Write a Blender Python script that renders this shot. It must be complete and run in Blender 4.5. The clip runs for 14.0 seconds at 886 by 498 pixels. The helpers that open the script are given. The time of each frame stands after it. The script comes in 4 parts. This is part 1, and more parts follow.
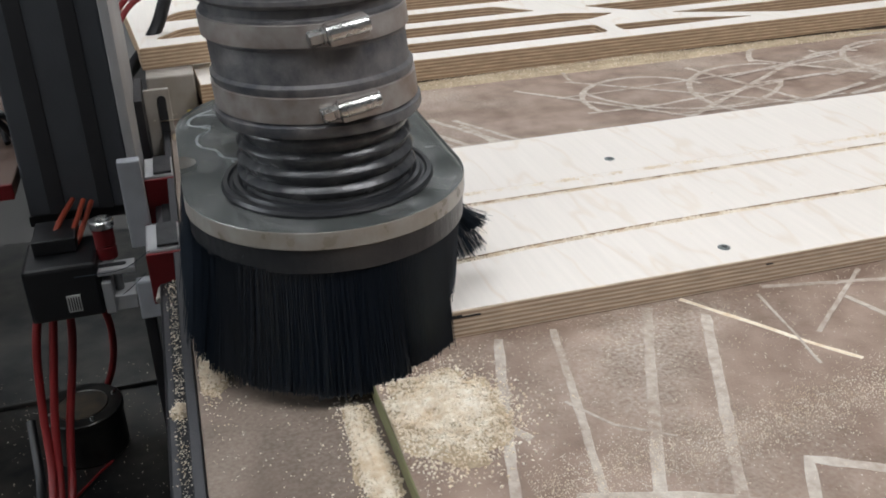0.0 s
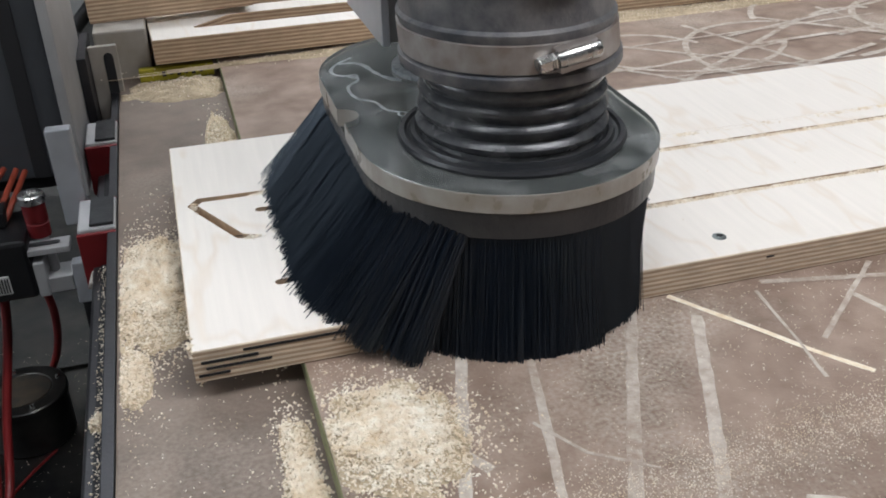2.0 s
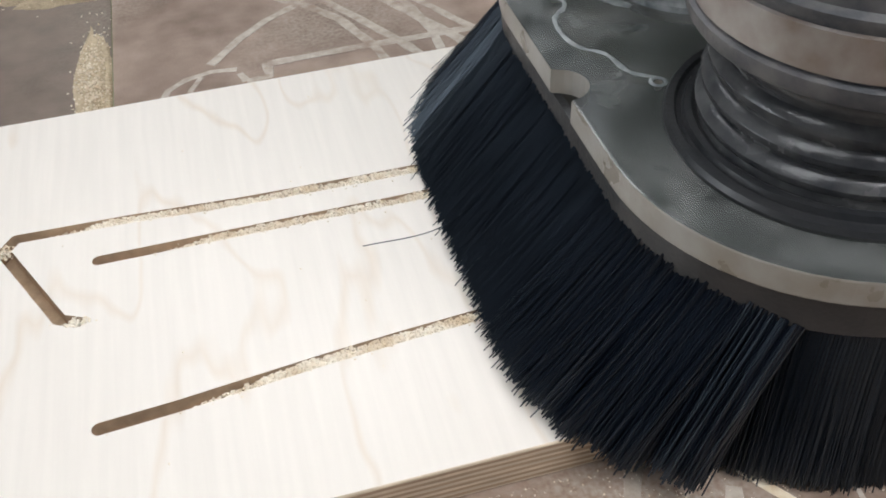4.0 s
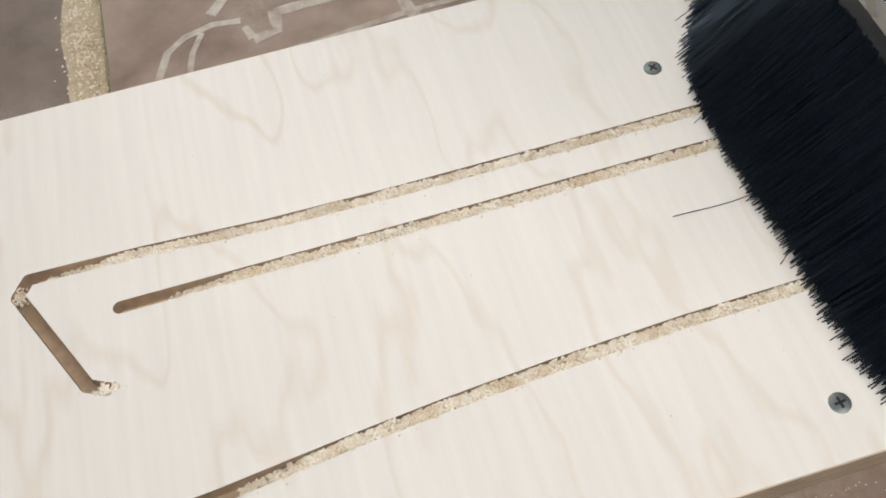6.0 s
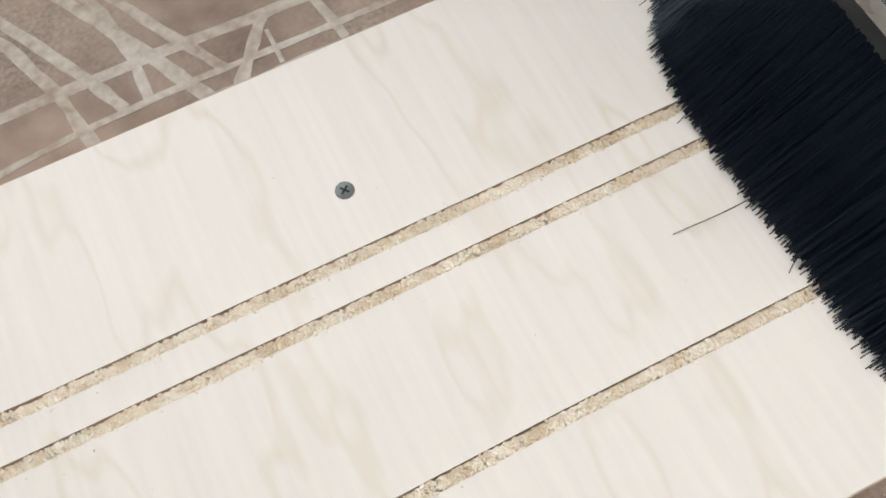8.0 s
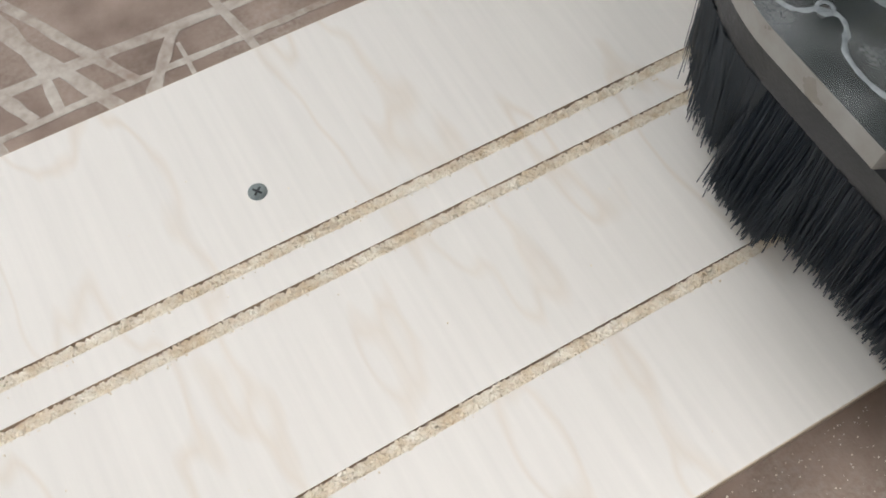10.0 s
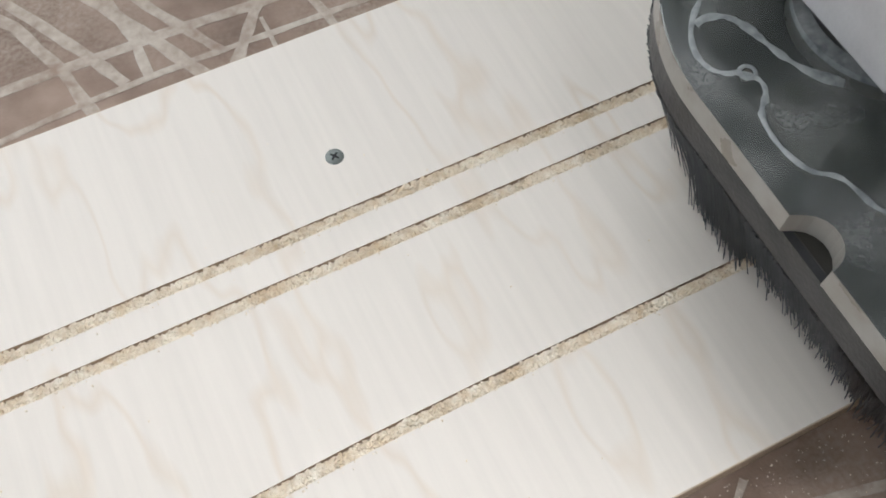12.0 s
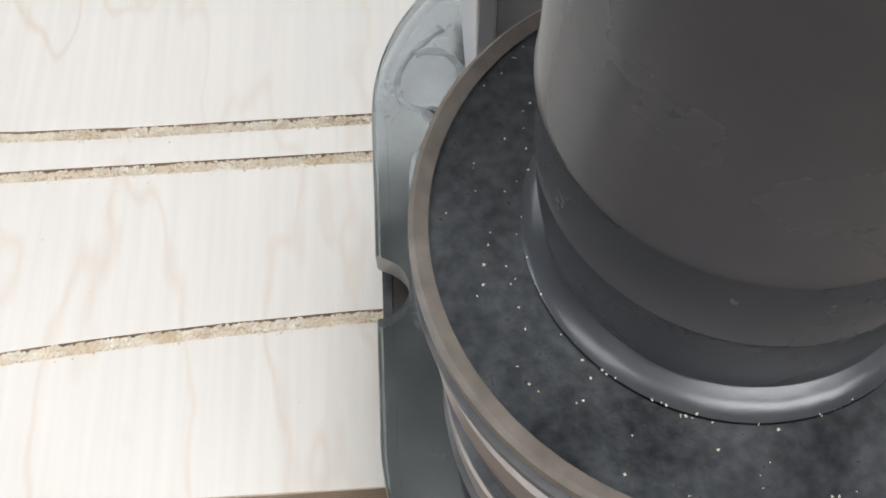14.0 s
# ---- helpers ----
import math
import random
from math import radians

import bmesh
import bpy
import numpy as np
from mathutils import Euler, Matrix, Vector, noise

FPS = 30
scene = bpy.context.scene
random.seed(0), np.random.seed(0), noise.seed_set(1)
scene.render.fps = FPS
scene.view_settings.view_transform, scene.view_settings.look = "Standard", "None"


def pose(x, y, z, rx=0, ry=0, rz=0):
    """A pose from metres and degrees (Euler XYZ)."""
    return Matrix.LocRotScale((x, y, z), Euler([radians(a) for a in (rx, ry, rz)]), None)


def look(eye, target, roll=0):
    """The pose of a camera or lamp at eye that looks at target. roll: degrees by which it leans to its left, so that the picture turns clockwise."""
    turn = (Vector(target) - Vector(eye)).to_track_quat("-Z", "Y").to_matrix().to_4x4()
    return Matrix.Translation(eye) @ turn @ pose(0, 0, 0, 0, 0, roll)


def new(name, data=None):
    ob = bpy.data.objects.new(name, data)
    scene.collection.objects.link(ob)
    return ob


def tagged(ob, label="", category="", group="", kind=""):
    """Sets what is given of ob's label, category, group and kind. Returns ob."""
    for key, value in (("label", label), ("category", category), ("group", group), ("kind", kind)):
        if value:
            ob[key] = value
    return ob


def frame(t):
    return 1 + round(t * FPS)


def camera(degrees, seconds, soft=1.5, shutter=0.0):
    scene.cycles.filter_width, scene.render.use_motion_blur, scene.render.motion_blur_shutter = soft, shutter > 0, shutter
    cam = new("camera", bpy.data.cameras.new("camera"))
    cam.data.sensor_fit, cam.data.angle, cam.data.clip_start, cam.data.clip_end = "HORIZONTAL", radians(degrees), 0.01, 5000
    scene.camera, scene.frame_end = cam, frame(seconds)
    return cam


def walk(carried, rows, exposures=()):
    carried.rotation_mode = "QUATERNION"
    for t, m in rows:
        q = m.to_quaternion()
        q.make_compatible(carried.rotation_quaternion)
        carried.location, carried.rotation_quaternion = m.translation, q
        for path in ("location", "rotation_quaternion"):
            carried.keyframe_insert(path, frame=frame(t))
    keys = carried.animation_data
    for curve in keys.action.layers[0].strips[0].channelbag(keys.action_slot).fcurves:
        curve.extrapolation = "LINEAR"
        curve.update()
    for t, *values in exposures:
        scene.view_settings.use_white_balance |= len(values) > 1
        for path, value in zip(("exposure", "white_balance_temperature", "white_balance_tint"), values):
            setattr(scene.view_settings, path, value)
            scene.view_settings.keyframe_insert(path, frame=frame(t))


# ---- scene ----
cam = camera(50.6, 14.0, 1.8)
EXPOSURES = [(0, -0.60, 6050, 10), (2.0, -0.54, 5950, 10), (3.0, -0.56, 5950, 10), (4.2, -0.60, 6150, 10), (6.5, -0.88, 6300, 10), (8.2, -0.86, 6250, 10), (10.3, -0.86, 6100, 10), (12.5, -0.76, 6100, 10), (14, -0.54, 6050, 10)]
PATH = [
    (0, (-0.022, -0.434, 0.283), (0.461, 1.29, -0.61), -1.9),
    (0.5, (-0.015, -0.43, 0.276), (0.461, 1.294, -0.618), -1.6),
    (1, (-0.014, -0.419, 0.272), (0.47, 1.286, -0.655), -1.4),
    (1.5, (-0.006, -0.403, 0.263), (0.489, 1.289, -0.681), -1.2),
    (2, (0.016, -0.373, 0.271), (0.493, 1.3, -0.716), -1.4),
    (2.5, (0.038, -0.327, 0.272), (0.495, 1.32, -0.767), -1.7),
    (3, (0.06, -0.279, 0.258), (0.507, 1.337, -0.832), -1.9),
    (3.5, (0.083, -0.225, 0.248), (0.513, 1.332, -0.93), -2.2),
    (4, (0.121, -0.168, 0.277), (0.454, 1.253, -1.09), -3.0),
    (4.2, (0.118, -0.148, 0.281), (0.441, 1.236, -1.126), -3.5),
    (6.3, (0.1400, -0.0660, 0.3310), (0.3247, 0.9113, -1.2879), -7.0),
    (6.5, (0.1427, -0.0638, 0.3330), (0.3955, 0.9440, -1.2578), -6.98),
    (7, (0.2012, -0.0323, 0.3559), (0.4353, 0.8737, -1.2977), -8.45),
    (7.5, (0.2282, -0.0070, 0.3439), (0.4820, 0.8150, -1.3502), -7.63),
    (8, (0.2594, 0.0090, 0.3423), (0.5310, 0.7290, -1.3949), -6.11),
    (8.2, (0.2790, 0.0164, 0.3351), (0.5207, 0.7223, -1.4123), -8.23),
    (10.3, (0.2550, -0.0170, 0.3443), (0.6978, 0.7196, -1.3502), 1.31),
    (10.5, (0.2551, -0.0180, 0.3523), (0.6497, 0.7157, -1.3553), 0.26),
    (11, (0.2355, -0.0290, 0.3454), (0.6455, 0.7668, -1.3304), 0.65),
    (11.5, (0.2354, -0.0285, 0.3469), (0.6219, 0.7615, -1.3373), -0.25),
    (12, (0.2304, -0.0296, 0.3495), (0.6270, 0.7526, -1.3361), 0.53),
    (12.5, (0.2260, -0.0369, 0.3479), (0.5918, 0.7749, -1.3305), -1.20),
    (13, (0.2248, -0.0298, 0.3618), (0.5174, 0.7035, -1.3663), -0.56),
    (13.5, (0.2629, -0.0471, 0.3541), (0.3549, 0.7324, -1.3762), -7.16),
    (13.7, (0.2780, -0.0603, 0.3417), (0.3134, 0.7884, -1.3578), -6.73),
    (14, (0.2840, -0.0728, 0.3484), (0.2962, 0.7755, -1.3517), -2.67),
]
walk(cam, [(t, look(eye, target, roll)) for t, eye, target, roll in PATH], EXPOSURES)


# ---- world and light ----
world = bpy.data.worlds.new("world")
scene.world = world
world.use_nodes = True
world.node_tree.nodes["Background"].inputs[0].default_value = (0.75, 0.85, 1.0, 1)
world.node_tree.nodes["Background"].inputs[1].default_value = 0.25


def area_lamp(name, eye, target, sx, sy, watts, colour):
    data = bpy.data.lights.new(name, "AREA")
    data.shape, data.size, data.size_y, data.energy, data.color = "RECTANGLE", sx, sy, watts, colour
    ob = new(name, data)
    ob.matrix_world = look(eye, target)
    return ob


# Unseen ceiling panels: main light, back one for plate reflections, front-left fill.
LAMPS = [((1.1, -0.8, 2.02), 1.5, 0.6, 43, (1.0, 0.965, 0.945)), ((0.2, 1.9, 2.02), 2.4, 1.2, 26, (0.88, 0.95, 1.0)), ((-0.9, -0.5, 2.02), 1.5, 0.6, 9, (0.95, 0.98, 1.0))]
for place, sx, sy, watts, tone in LAMPS:
    area_lamp("unseen_panel_lamp", place, (place[0], place[1], 0), sx, sy, watts, tone)
# daylight through the window in the west wall
area_lamp("window_light", (-2.97, 0.4, 0.95), (0, 0.3, 0.1), 1.5, 0.9, 17, (0.78, 0.89, 1.0))


# ---- materials ----
def material(name, base, rough=0.6, metal=0.0, spread=0.25, scale=60.0, bump=0.15, fine=600.0, second=None, stain=6.0, coat=0.0):
    """Principled with colour variation at two scales and a fine relief."""
    m = bpy.data.materials.new(name)
    m.use_nodes = True
    t = m.node_tree
    p = t.nodes["Principled BSDF"]
    co = t.nodes.new("ShaderNodeTexCoord")
    n1, n2 = t.nodes.new("ShaderNodeTexNoise"), t.nodes.new("ShaderNodeTexNoise")
    for n, s, d in ((n1, scale, 6), (n2, stain, 4)):
        n.inputs["Scale"].default_value, n.inputs["Detail"].default_value = s, d
        t.links.new(co.outputs["Object"], n.inputs["Vector"])
    add = t.nodes.new("ShaderNodeMath")
    add.operation = "ADD"
    t.links.new(n1.outputs["Fac"], add.inputs[0])
    t.links.new(n2.outputs["Fac"], add.inputs[1])
    ramp = t.nodes.new("ShaderNodeMapRange")
    ramp.inputs["From Min"].default_value, ramp.inputs["From Max"].default_value = 0.7, 1.3
    t.links.new(add.outputs[0], ramp.inputs["Value"])
    mix = t.nodes.new("ShaderNodeMix")
    mix.data_type = "RGBA"
    second = second or tuple(c * (1 - spread) for c in base)
    mix.inputs["A"].default_value, mix.inputs["B"].default_value = (*second, 1), (*base, 1)
    t.links.new(ramp.outputs[0], mix.inputs["Factor"])
    t.links.new(mix.outputs["Result"], p.inputs["Base Color"])
    p.inputs["Metallic"].default_value = metal
    r = t.nodes.new("ShaderNodeMapRange")
    r.inputs["To Min"].default_value, r.inputs["To Max"].default_value = max(0.03, rough - 0.12), min(1, rough + 0.12)
    t.links.new(n1.outputs["Fac"], r.inputs["Value"])
    t.links.new(r.outputs[0], p.inputs["Roughness"])
    p.inputs["Coat Weight"].default_value = coat
    if bump:
        nf = t.nodes.new("ShaderNodeTexNoise")
        nf.inputs["Scale"].default_value, nf.inputs["Detail"].default_value = fine, 3
        t.links.new(co.outputs["Object"], nf.inputs["Vector"])
        b = t.nodes.new("ShaderNodeBump")
        b.inputs["Strength"].default_value, b.inputs["Distance"].default_value = bump, 0.001
        t.links.new(nf.outputs["Fac"], b.inputs["Height"])
        t.links.new(b.outputs["Normal"], p.inputs["Normal"])
    return m


def birch_face():
    """Pale rotary-cut birch veneer: wavy figure across the board, fine pores along it."""
    m = bpy.data.materials.new("birch_veneer")
    m.use_nodes = True
    t = m.node_tree
    p = t.nodes["Principled BSDF"]
    co = t.nodes.new("ShaderNodeTexCoord")
    mp = t.nodes.new("ShaderNodeMapping")
    mp.inputs["Scale"].default_value = (6.5, 2.0, 1.0)
    t.links.new(co.outputs["Object"], mp.inputs["Vector"])
    warp = t.nodes.new("ShaderNodeTexNoise")
    warp.inputs["Scale"].default_value, warp.inputs["Detail"].default_value = 1.5, 4
    t.links.new(mp.outputs["Vector"], warp.inputs["Vector"])
    rings = t.nodes.new("ShaderNodeMath")
    rings.operation = "MULTIPLY"
    rings.inputs[1].default_value = 8.0
    t.links.new(warp.outputs["Fac"], rings.inputs[0])
    fr = t.nodes.new("ShaderNodeMath")
    fr.operation = "PINGPONG"
    fr.inputs[1].default_value = 0.5
    t.links.new(rings.outputs[0], fr.inputs[0])
    sharp = t.nodes.new("ShaderNodeMapRange")
    sharp.inputs["From Min"].default_value, sharp.inputs["From Max"].default_value = 0.40, 0.5
    t.links.new(fr.outputs[0], sharp.inputs["Value"])
    patch = t.nodes.new("ShaderNodeTexNoise")
    patch.inputs["Scale"].default_value, patch.inputs["Detail"].default_value = 14.0, 3
    t.links.new(co.outputs["Object"], patch.inputs["Vector"])
    fac = t.nodes.new("ShaderNodeMath")
    fac.operation = "MULTIPLY"
    t.links.new(sharp.outputs[0], fac.inputs[0])
    t.links.new(patch.outputs["Fac"], fac.inputs[1])
    mix = t.nodes.new("ShaderNodeMix")
    mix.data_type = "RGBA"
    mix.inputs["A"].default_value, mix.inputs["B"].default_value = (0.80, 0.745, 0.675, 1), (0.72, 0.615, 0.495, 1)
    t.links.new(fac.outputs[0], mix.inputs["Factor"])
    gm = t.nodes.new("ShaderNodeMapping")
    gm.inputs["Scale"].default_value = (260.0, 12.0, 1.0)
    t.links.new(co.outputs["Object"], gm.inputs["Vector"])
    grain = t.nodes.new("ShaderNodeTexNoise")
    grain.inputs["Scale"].default_value, grain.inputs["Detail"].default_value = 1.0, 4
    t.links.new(gm.outputs["Vector"], grain.inputs["Vector"])
    g2 = t.nodes.new("ShaderNodeMapRange")
    g2.inputs["To Min"].default_value, g2.inputs["To Max"].default_value = 0.91, 1.06
    t.links.new(grain.outputs["Fac"], g2.inputs["Value"])
    mul = t.nodes.new("ShaderNodeMix")
    mul.data_type, mul.blend_type = "RGBA", "MULTIPLY"
    mul.inputs["Factor"].default_value = 1.0
    t.links.new(mix.outputs["Result"], mul.inputs["A"])
    t.links.new(g2.outputs[0], mul.inputs["B"])
    t.links.new(mul.outputs["Result"], p.inputs["Base Color"])
    p.inputs["Roughness"].default_value = 0.48
    b = t.nodes.new("ShaderNodeBump")
    b.inputs["Strength"].default_value, b.inputs["Distance"].default_value = 0.12, 0.0005
    t.links.new(grain.outputs["Fac"], b.inputs["Height"])
    t.links.new(b.outputs["Normal"], p.inputs["Normal"])
    return m


def ply_edge(name, light, dark, period=0.0028):
    """Sawn plywood edge: long-grain and end-grain plies in turn, through the thickness."""
    m = bpy.data.materials.new(name)
    m.use_nodes = True
    t = m.node_tree
    p = t.nodes["Principled BSDF"]
    co = t.nodes.new("ShaderNodeTexCoord")
    sep = t.nodes.new("ShaderNodeSeparateXYZ")
    t.links.new(co.outputs["Object"], sep.inputs[0])
    wob = t.nodes.new("ShaderNodeTexNoise")
    wob.inputs["Scale"].default_value = 14.0
    t.links.new(co.outputs["Object"], wob.inputs["Vector"])
    w2 = t.nodes.new("ShaderNodeMath")
    w2.operation = "MULTIPLY_ADD"
    w2.inputs[1].default_value = 0.0012
    t.links.new(wob.outputs["Fac"], w2.inputs[0])
    t.links.new(sep.outputs["Z"], w2.inputs[2])
    d = t.nodes.new("ShaderNodeMath")
    d.operation = "PINGPONG"
    d.inputs[1].default_value = period / 2
    t.links.new(w2.outputs[0], d.inputs[0])
    rm = t.nodes.new("ShaderNodeMapRange")
    rm.inputs["From Min"].default_value, rm.inputs["From Max"].default_value = period * 0.19, period * 0.31
    t.links.new(d.outputs[0], rm.inputs["Value"])
    gm = t.nodes.new("ShaderNodeMapping")
    gm.inputs["Scale"].default_value = (60, 60, 900)
    t.links.new(co.outputs["Object"], gm.inputs["Vector"])
    n = t.nodes.new("ShaderNodeTexNoise")
    n.inputs["Scale"].default_value, n.inputs["Detail"].default_value = 1.0, 5
    t.links.new(gm.outputs["Vector"], n.inputs["Vector"])
    mix = t.nodes.new("ShaderNodeMix")
    mix.data_type = "RGBA"
    mix.inputs["A"].default_value, mix.inputs["B"].default_value = (*dark, 1), (*light, 1)
    t.links.new(rm.outputs[0], mix.inputs["Factor"])
    nr = t.nodes.new("ShaderNodeMapRange")
    nr.inputs["From Min"].default_value, nr.inputs["From Max"].default_value = 0.3, 0.7
    nr.inputs["To Min"].default_value, nr.inputs["To Max"].default_value = 0.68, 1.12
    t.links.new(n.outputs["Fac"], nr.inputs["Value"])
    mul = t.nodes.new("ShaderNodeMix")
    mul.data_type, mul.blend_type = "RGBA", "MULTIPLY"
    mul.inputs["Factor"].default_value = 1.0
    t.links.new(mix.outputs["Result"], mul.inputs["A"])
    t.links.new(nr.outputs[0], mul.inputs["B"])
    t.links.new(mul.outputs["Result"], p.inputs["Base Color"])
    p.inputs["Roughness"].default_value = 0.75
    b = t.nodes.new("ShaderNodeBump")
    b.inputs["Strength"].default_value, b.inputs["Distance"].default_value = 0.3, 0.0006
    t.links.new(n.outputs["Fac"], b.inputs["Height"])
    t.links.new(b.outputs["Normal"], p.inputs["Normal"])
    return m


def fibreboard(name, light, dark, dust):
    """Worn brown fibreboard with dark blotches and a thin film of pale dust."""
    m = material(name, light, 0.62, spread=0.3, scale=48, bump=0.25, fine=700, second=dark, stain=17)
    t = m.node_tree
    p = t.nodes["Principled BSDF"]
    old = p.inputs["Base Color"].links[0].from_socket
    co = t.nodes.new("ShaderNodeTexCoord")
    film, speck = t.nodes.new("ShaderNodeTexNoise"), t.nodes.new("ShaderNodeTexNoise")
    film.inputs["Scale"].default_value, film.inputs["Detail"].default_value = 7.0, 5
    speck.inputs["Scale"].default_value, speck.inputs["Detail"].default_value = 420.0, 2
    for n in (film, speck):
        t.links.new(co.outputs["Object"], n.inputs["Vector"])
    a = t.nodes.new("ShaderNodeMapRange")
    a.inputs["From Min"].default_value, a.inputs["From Max"].default_value = 0.48, 0.78
    a.inputs["To Max"].default_value = dust
    t.links.new(film.outputs["Fac"], a.inputs["Value"])
    b = t.nodes.new("ShaderNodeMapRange")
    b.inputs["From Min"].default_value, b.inputs["From Max"].default_value = 0.35, 0.7
    t.links.new(speck.outputs["Fac"], b.inputs["Value"])
    c = t.nodes.new("ShaderNodeMath")
    c.operation = "MULTIPLY"
    t.links.new(a.outputs[0], c.inputs[0])
    t.links.new(b.outputs[0], c.inputs[1])
    mix = t.nodes.new("ShaderNodeMix")
    mix.data_type = "RGBA"
    mix.inputs["B"].default_value = (0.60, 0.55, 0.47, 1)
    t.links.new(old, mix.inputs["A"])
    t.links.new(c.outputs[0], mix.inputs["Factor"])
    t.links.new(mix.outputs["Result"], p.inputs["Base Color"])
    return m


def acrylic():
    """Clear acrylic; its pale film patches paint smeared dust and the haze of reflections."""
    m = bpy.data.materials.new("clear_acrylic")
    m.use_nodes = True
    t = m.node_tree
    p = t.nodes["Principled BSDF"]
    p.inputs["Base Color"].default_value = (0.55, 0.60, 0.58, 1)
    p.inputs["Roughness"].default_value = 0.12
    p.inputs["IOR"].default_value = 1.49
    p.inputs["Transmission Weight"].default_value = 0.92
    co = t.nodes.new("ShaderNodeTexCoord")
    n1, n2 = t.nodes.new("ShaderNodeTexNoise"), t.nodes.new("ShaderNodeTexNoise")
    for n, s in ((n1, 34.0), (n2, 700.0)):
        n.inputs["Scale"].default_value, n.inputs["Detail"].default_value = s, 5
        t.links.new(co.outputs["Object"], n.inputs["Vector"])
    a = t.nodes.new("ShaderNodeMapRange")
    a.inputs["From Min"].default_value, a.inputs["From Max"].default_value = 0.46, 0.70
    a.inputs["To Min"].default_value, a.inputs["To Max"].default_value = 0.03, 0.50
    t.links.new(n1.outputs["Fac"], a.inputs["Value"])
    b = t.nodes.new("ShaderNodeMapRange")
    b.inputs["From Min"].default_value, b.inputs["From Max"].default_value = 0.3, 0.7
    b.inputs["To Min"].default_value = 0.5
    t.links.new(n2.outputs["Fac"], b.inputs["Value"])
    c = t.nodes.new("ShaderNodeMath")
    c.operation = "MULTIPLY"
    t.links.new(a.outputs[0], c.inputs[0])
    t.links.new(b.outputs[0], c.inputs[1])
    # diffuse film colour also stands in for bright reflections on the plate
    film = t.nodes.new("ShaderNodeBsdfDiffuse")
    film.inputs["Color"].default_value = (0.42, 0.425, 0.415, 1)
    mix = t.nodes.new("ShaderNodeMixShader")
    t.links.new(c.outputs[0], mix.inputs["Fac"])
    t.links.new(p.outputs[0], mix.inputs[1])
    t.links.new(film.outputs[0], mix.inputs[2])
    t.links.new(mix.outputs[0], t.nodes["Material Output"].inputs["Surface"])
    return m


BIRCH = birch_face()
PLY = ply_edge("plywood_edge", (0.70, 0.58, 0.43), (0.44, 0.32, 0.22))
GROOVE = material("cut_plywood", (0.58, 0.43, 0.29), 0.8, spread=0.4, scale=200)
MDF = fibreboard("worn_fibreboard", (0.370, 0.274, 0.216), (0.170, 0.112, 0.078), 0.75)
MDF_LOW = fibreboard("dull_fibreboard", (0.245, 0.190, 0.152), (0.140, 0.105, 0.080), 0.35)
MDF_EDGE = material("green_fibreboard_edge", (0.20, 0.20, 0.10), 0.8)
LINE = material("dust_filled_line", (0.60, 0.55, 0.48), 0.85, scale=180, second=(0.33, 0.25, 0.195), stain=24, bump=0.4)
CHIP = material("wood_chip", (0.92, 0.86, 0.74), 0.8, scale=260, second=(0.68, 0.54, 0.36), stain=60, bump=0)
DUST = material("sawdust_heap", (0.66, 0.55, 0.38), 0.9, scale=400, second=(0.42, 0.33, 0.22), stain=60, bump=0.9, fine=900)
# black bristles; blue base and specular tint carry the sheen of cool light
BRISTLE = material("black_bristle_blue_sheen", (0.005, 0.008, 0.015), 0.36, spread=0.5, bump=0)
BRISTLE.node_tree.nodes["Principled BSDF"].inputs["Specular IOR Level"].default_value = 0.6
BRISTLE.node_tree.nodes["Principled BSDF"].inputs["Specular Tint"].default_value = (0.74, 0.88, 1.0, 1)
RUBBER = material("black_rubber", (0.014, 0.016, 0.019), 0.36, scale=90, second=(0.034, 0.034, 0.035), stain=25, bump=0.2)
HOSE = material("dusty_black_hose", (0.092, 0.092, 0.094), 0.26, scale=30, second=(0.058, 0.061, 0.067), stain=8, bump=0.05)
BELLOWS = material("dusty_black_bellows", (0.115, 0.115, 0.115), 0.24, scale=90, second=(0.018, 0.021, 0.027), stain=30, bump=0.15)
CHAMBER = material("brown_tinted_chamber", (0.125, 0.098, 0.058), 0.5, scale=50, second=(0.050, 0.045, 0.032), stain=18)
CUFF = material("dusty_rubber_cuff", (0.185, 0.175, 0.170), 0.5, scale=120, second=(0.048, 0.052, 0.060), stain=34, bump=0.25)
BAND = material("dull_steel_band", (0.46, 0.44, 0.42), 0.42, metal=0.6, scale=80, second=(0.24, 0.19, 0.16), stain=30, bump=0.1)
ZINC = material("zinc_screw", (0.62, 0.62, 0.60), 0.28, metal=1.0, scale=120)
DARKZINC = material("grey_zinc_screw", (0.20, 0.22, 0.21), 0.42, metal=0.8, scale=400)
ALU = material("brushed_aluminium", (0.62, 0.64, 0.68), 0.36, metal=0.6, scale=40)
ALU_DULL = material("dull_aluminium", (0.50, 0.50, 0.50), 0.55, metal=0.45, scale=40)
PROFILE = material("grey_anodised_profile", (0.085, 0.09, 0.10), 0.5, metal=0.35, scale=30)
# near-black for strips that paint the shade in slots and gaps, and for print
SLOT = material("slot_shade_and_print_dark", (0.015, 0.015, 0.017), 0.7)
BLACK = material("black_enamel", (0.008, 0.008, 0.009), 0.4)
RED = material("red_anodised", (0.17, 0.010, 0.012), 0.45, metal=0.3)
REDCABLE = material("red_cable_sheath", (0.22, 0.016, 0.016), 0.45)
ORANGE = material("orange_cable_sheath", (0.30, 0.055, 0.028), 0.45)
STEEL = material("dirty_sheet_steel", (0.030, 0.032, 0.034), 0.34, metal=0.85, scale=35, second=(0.10, 0.095, 0.085), stain=14)
RAIL = material("steel_guide_rail", (0.075, 0.075, 0.08), 0.4, metal=0.8, scale=60)
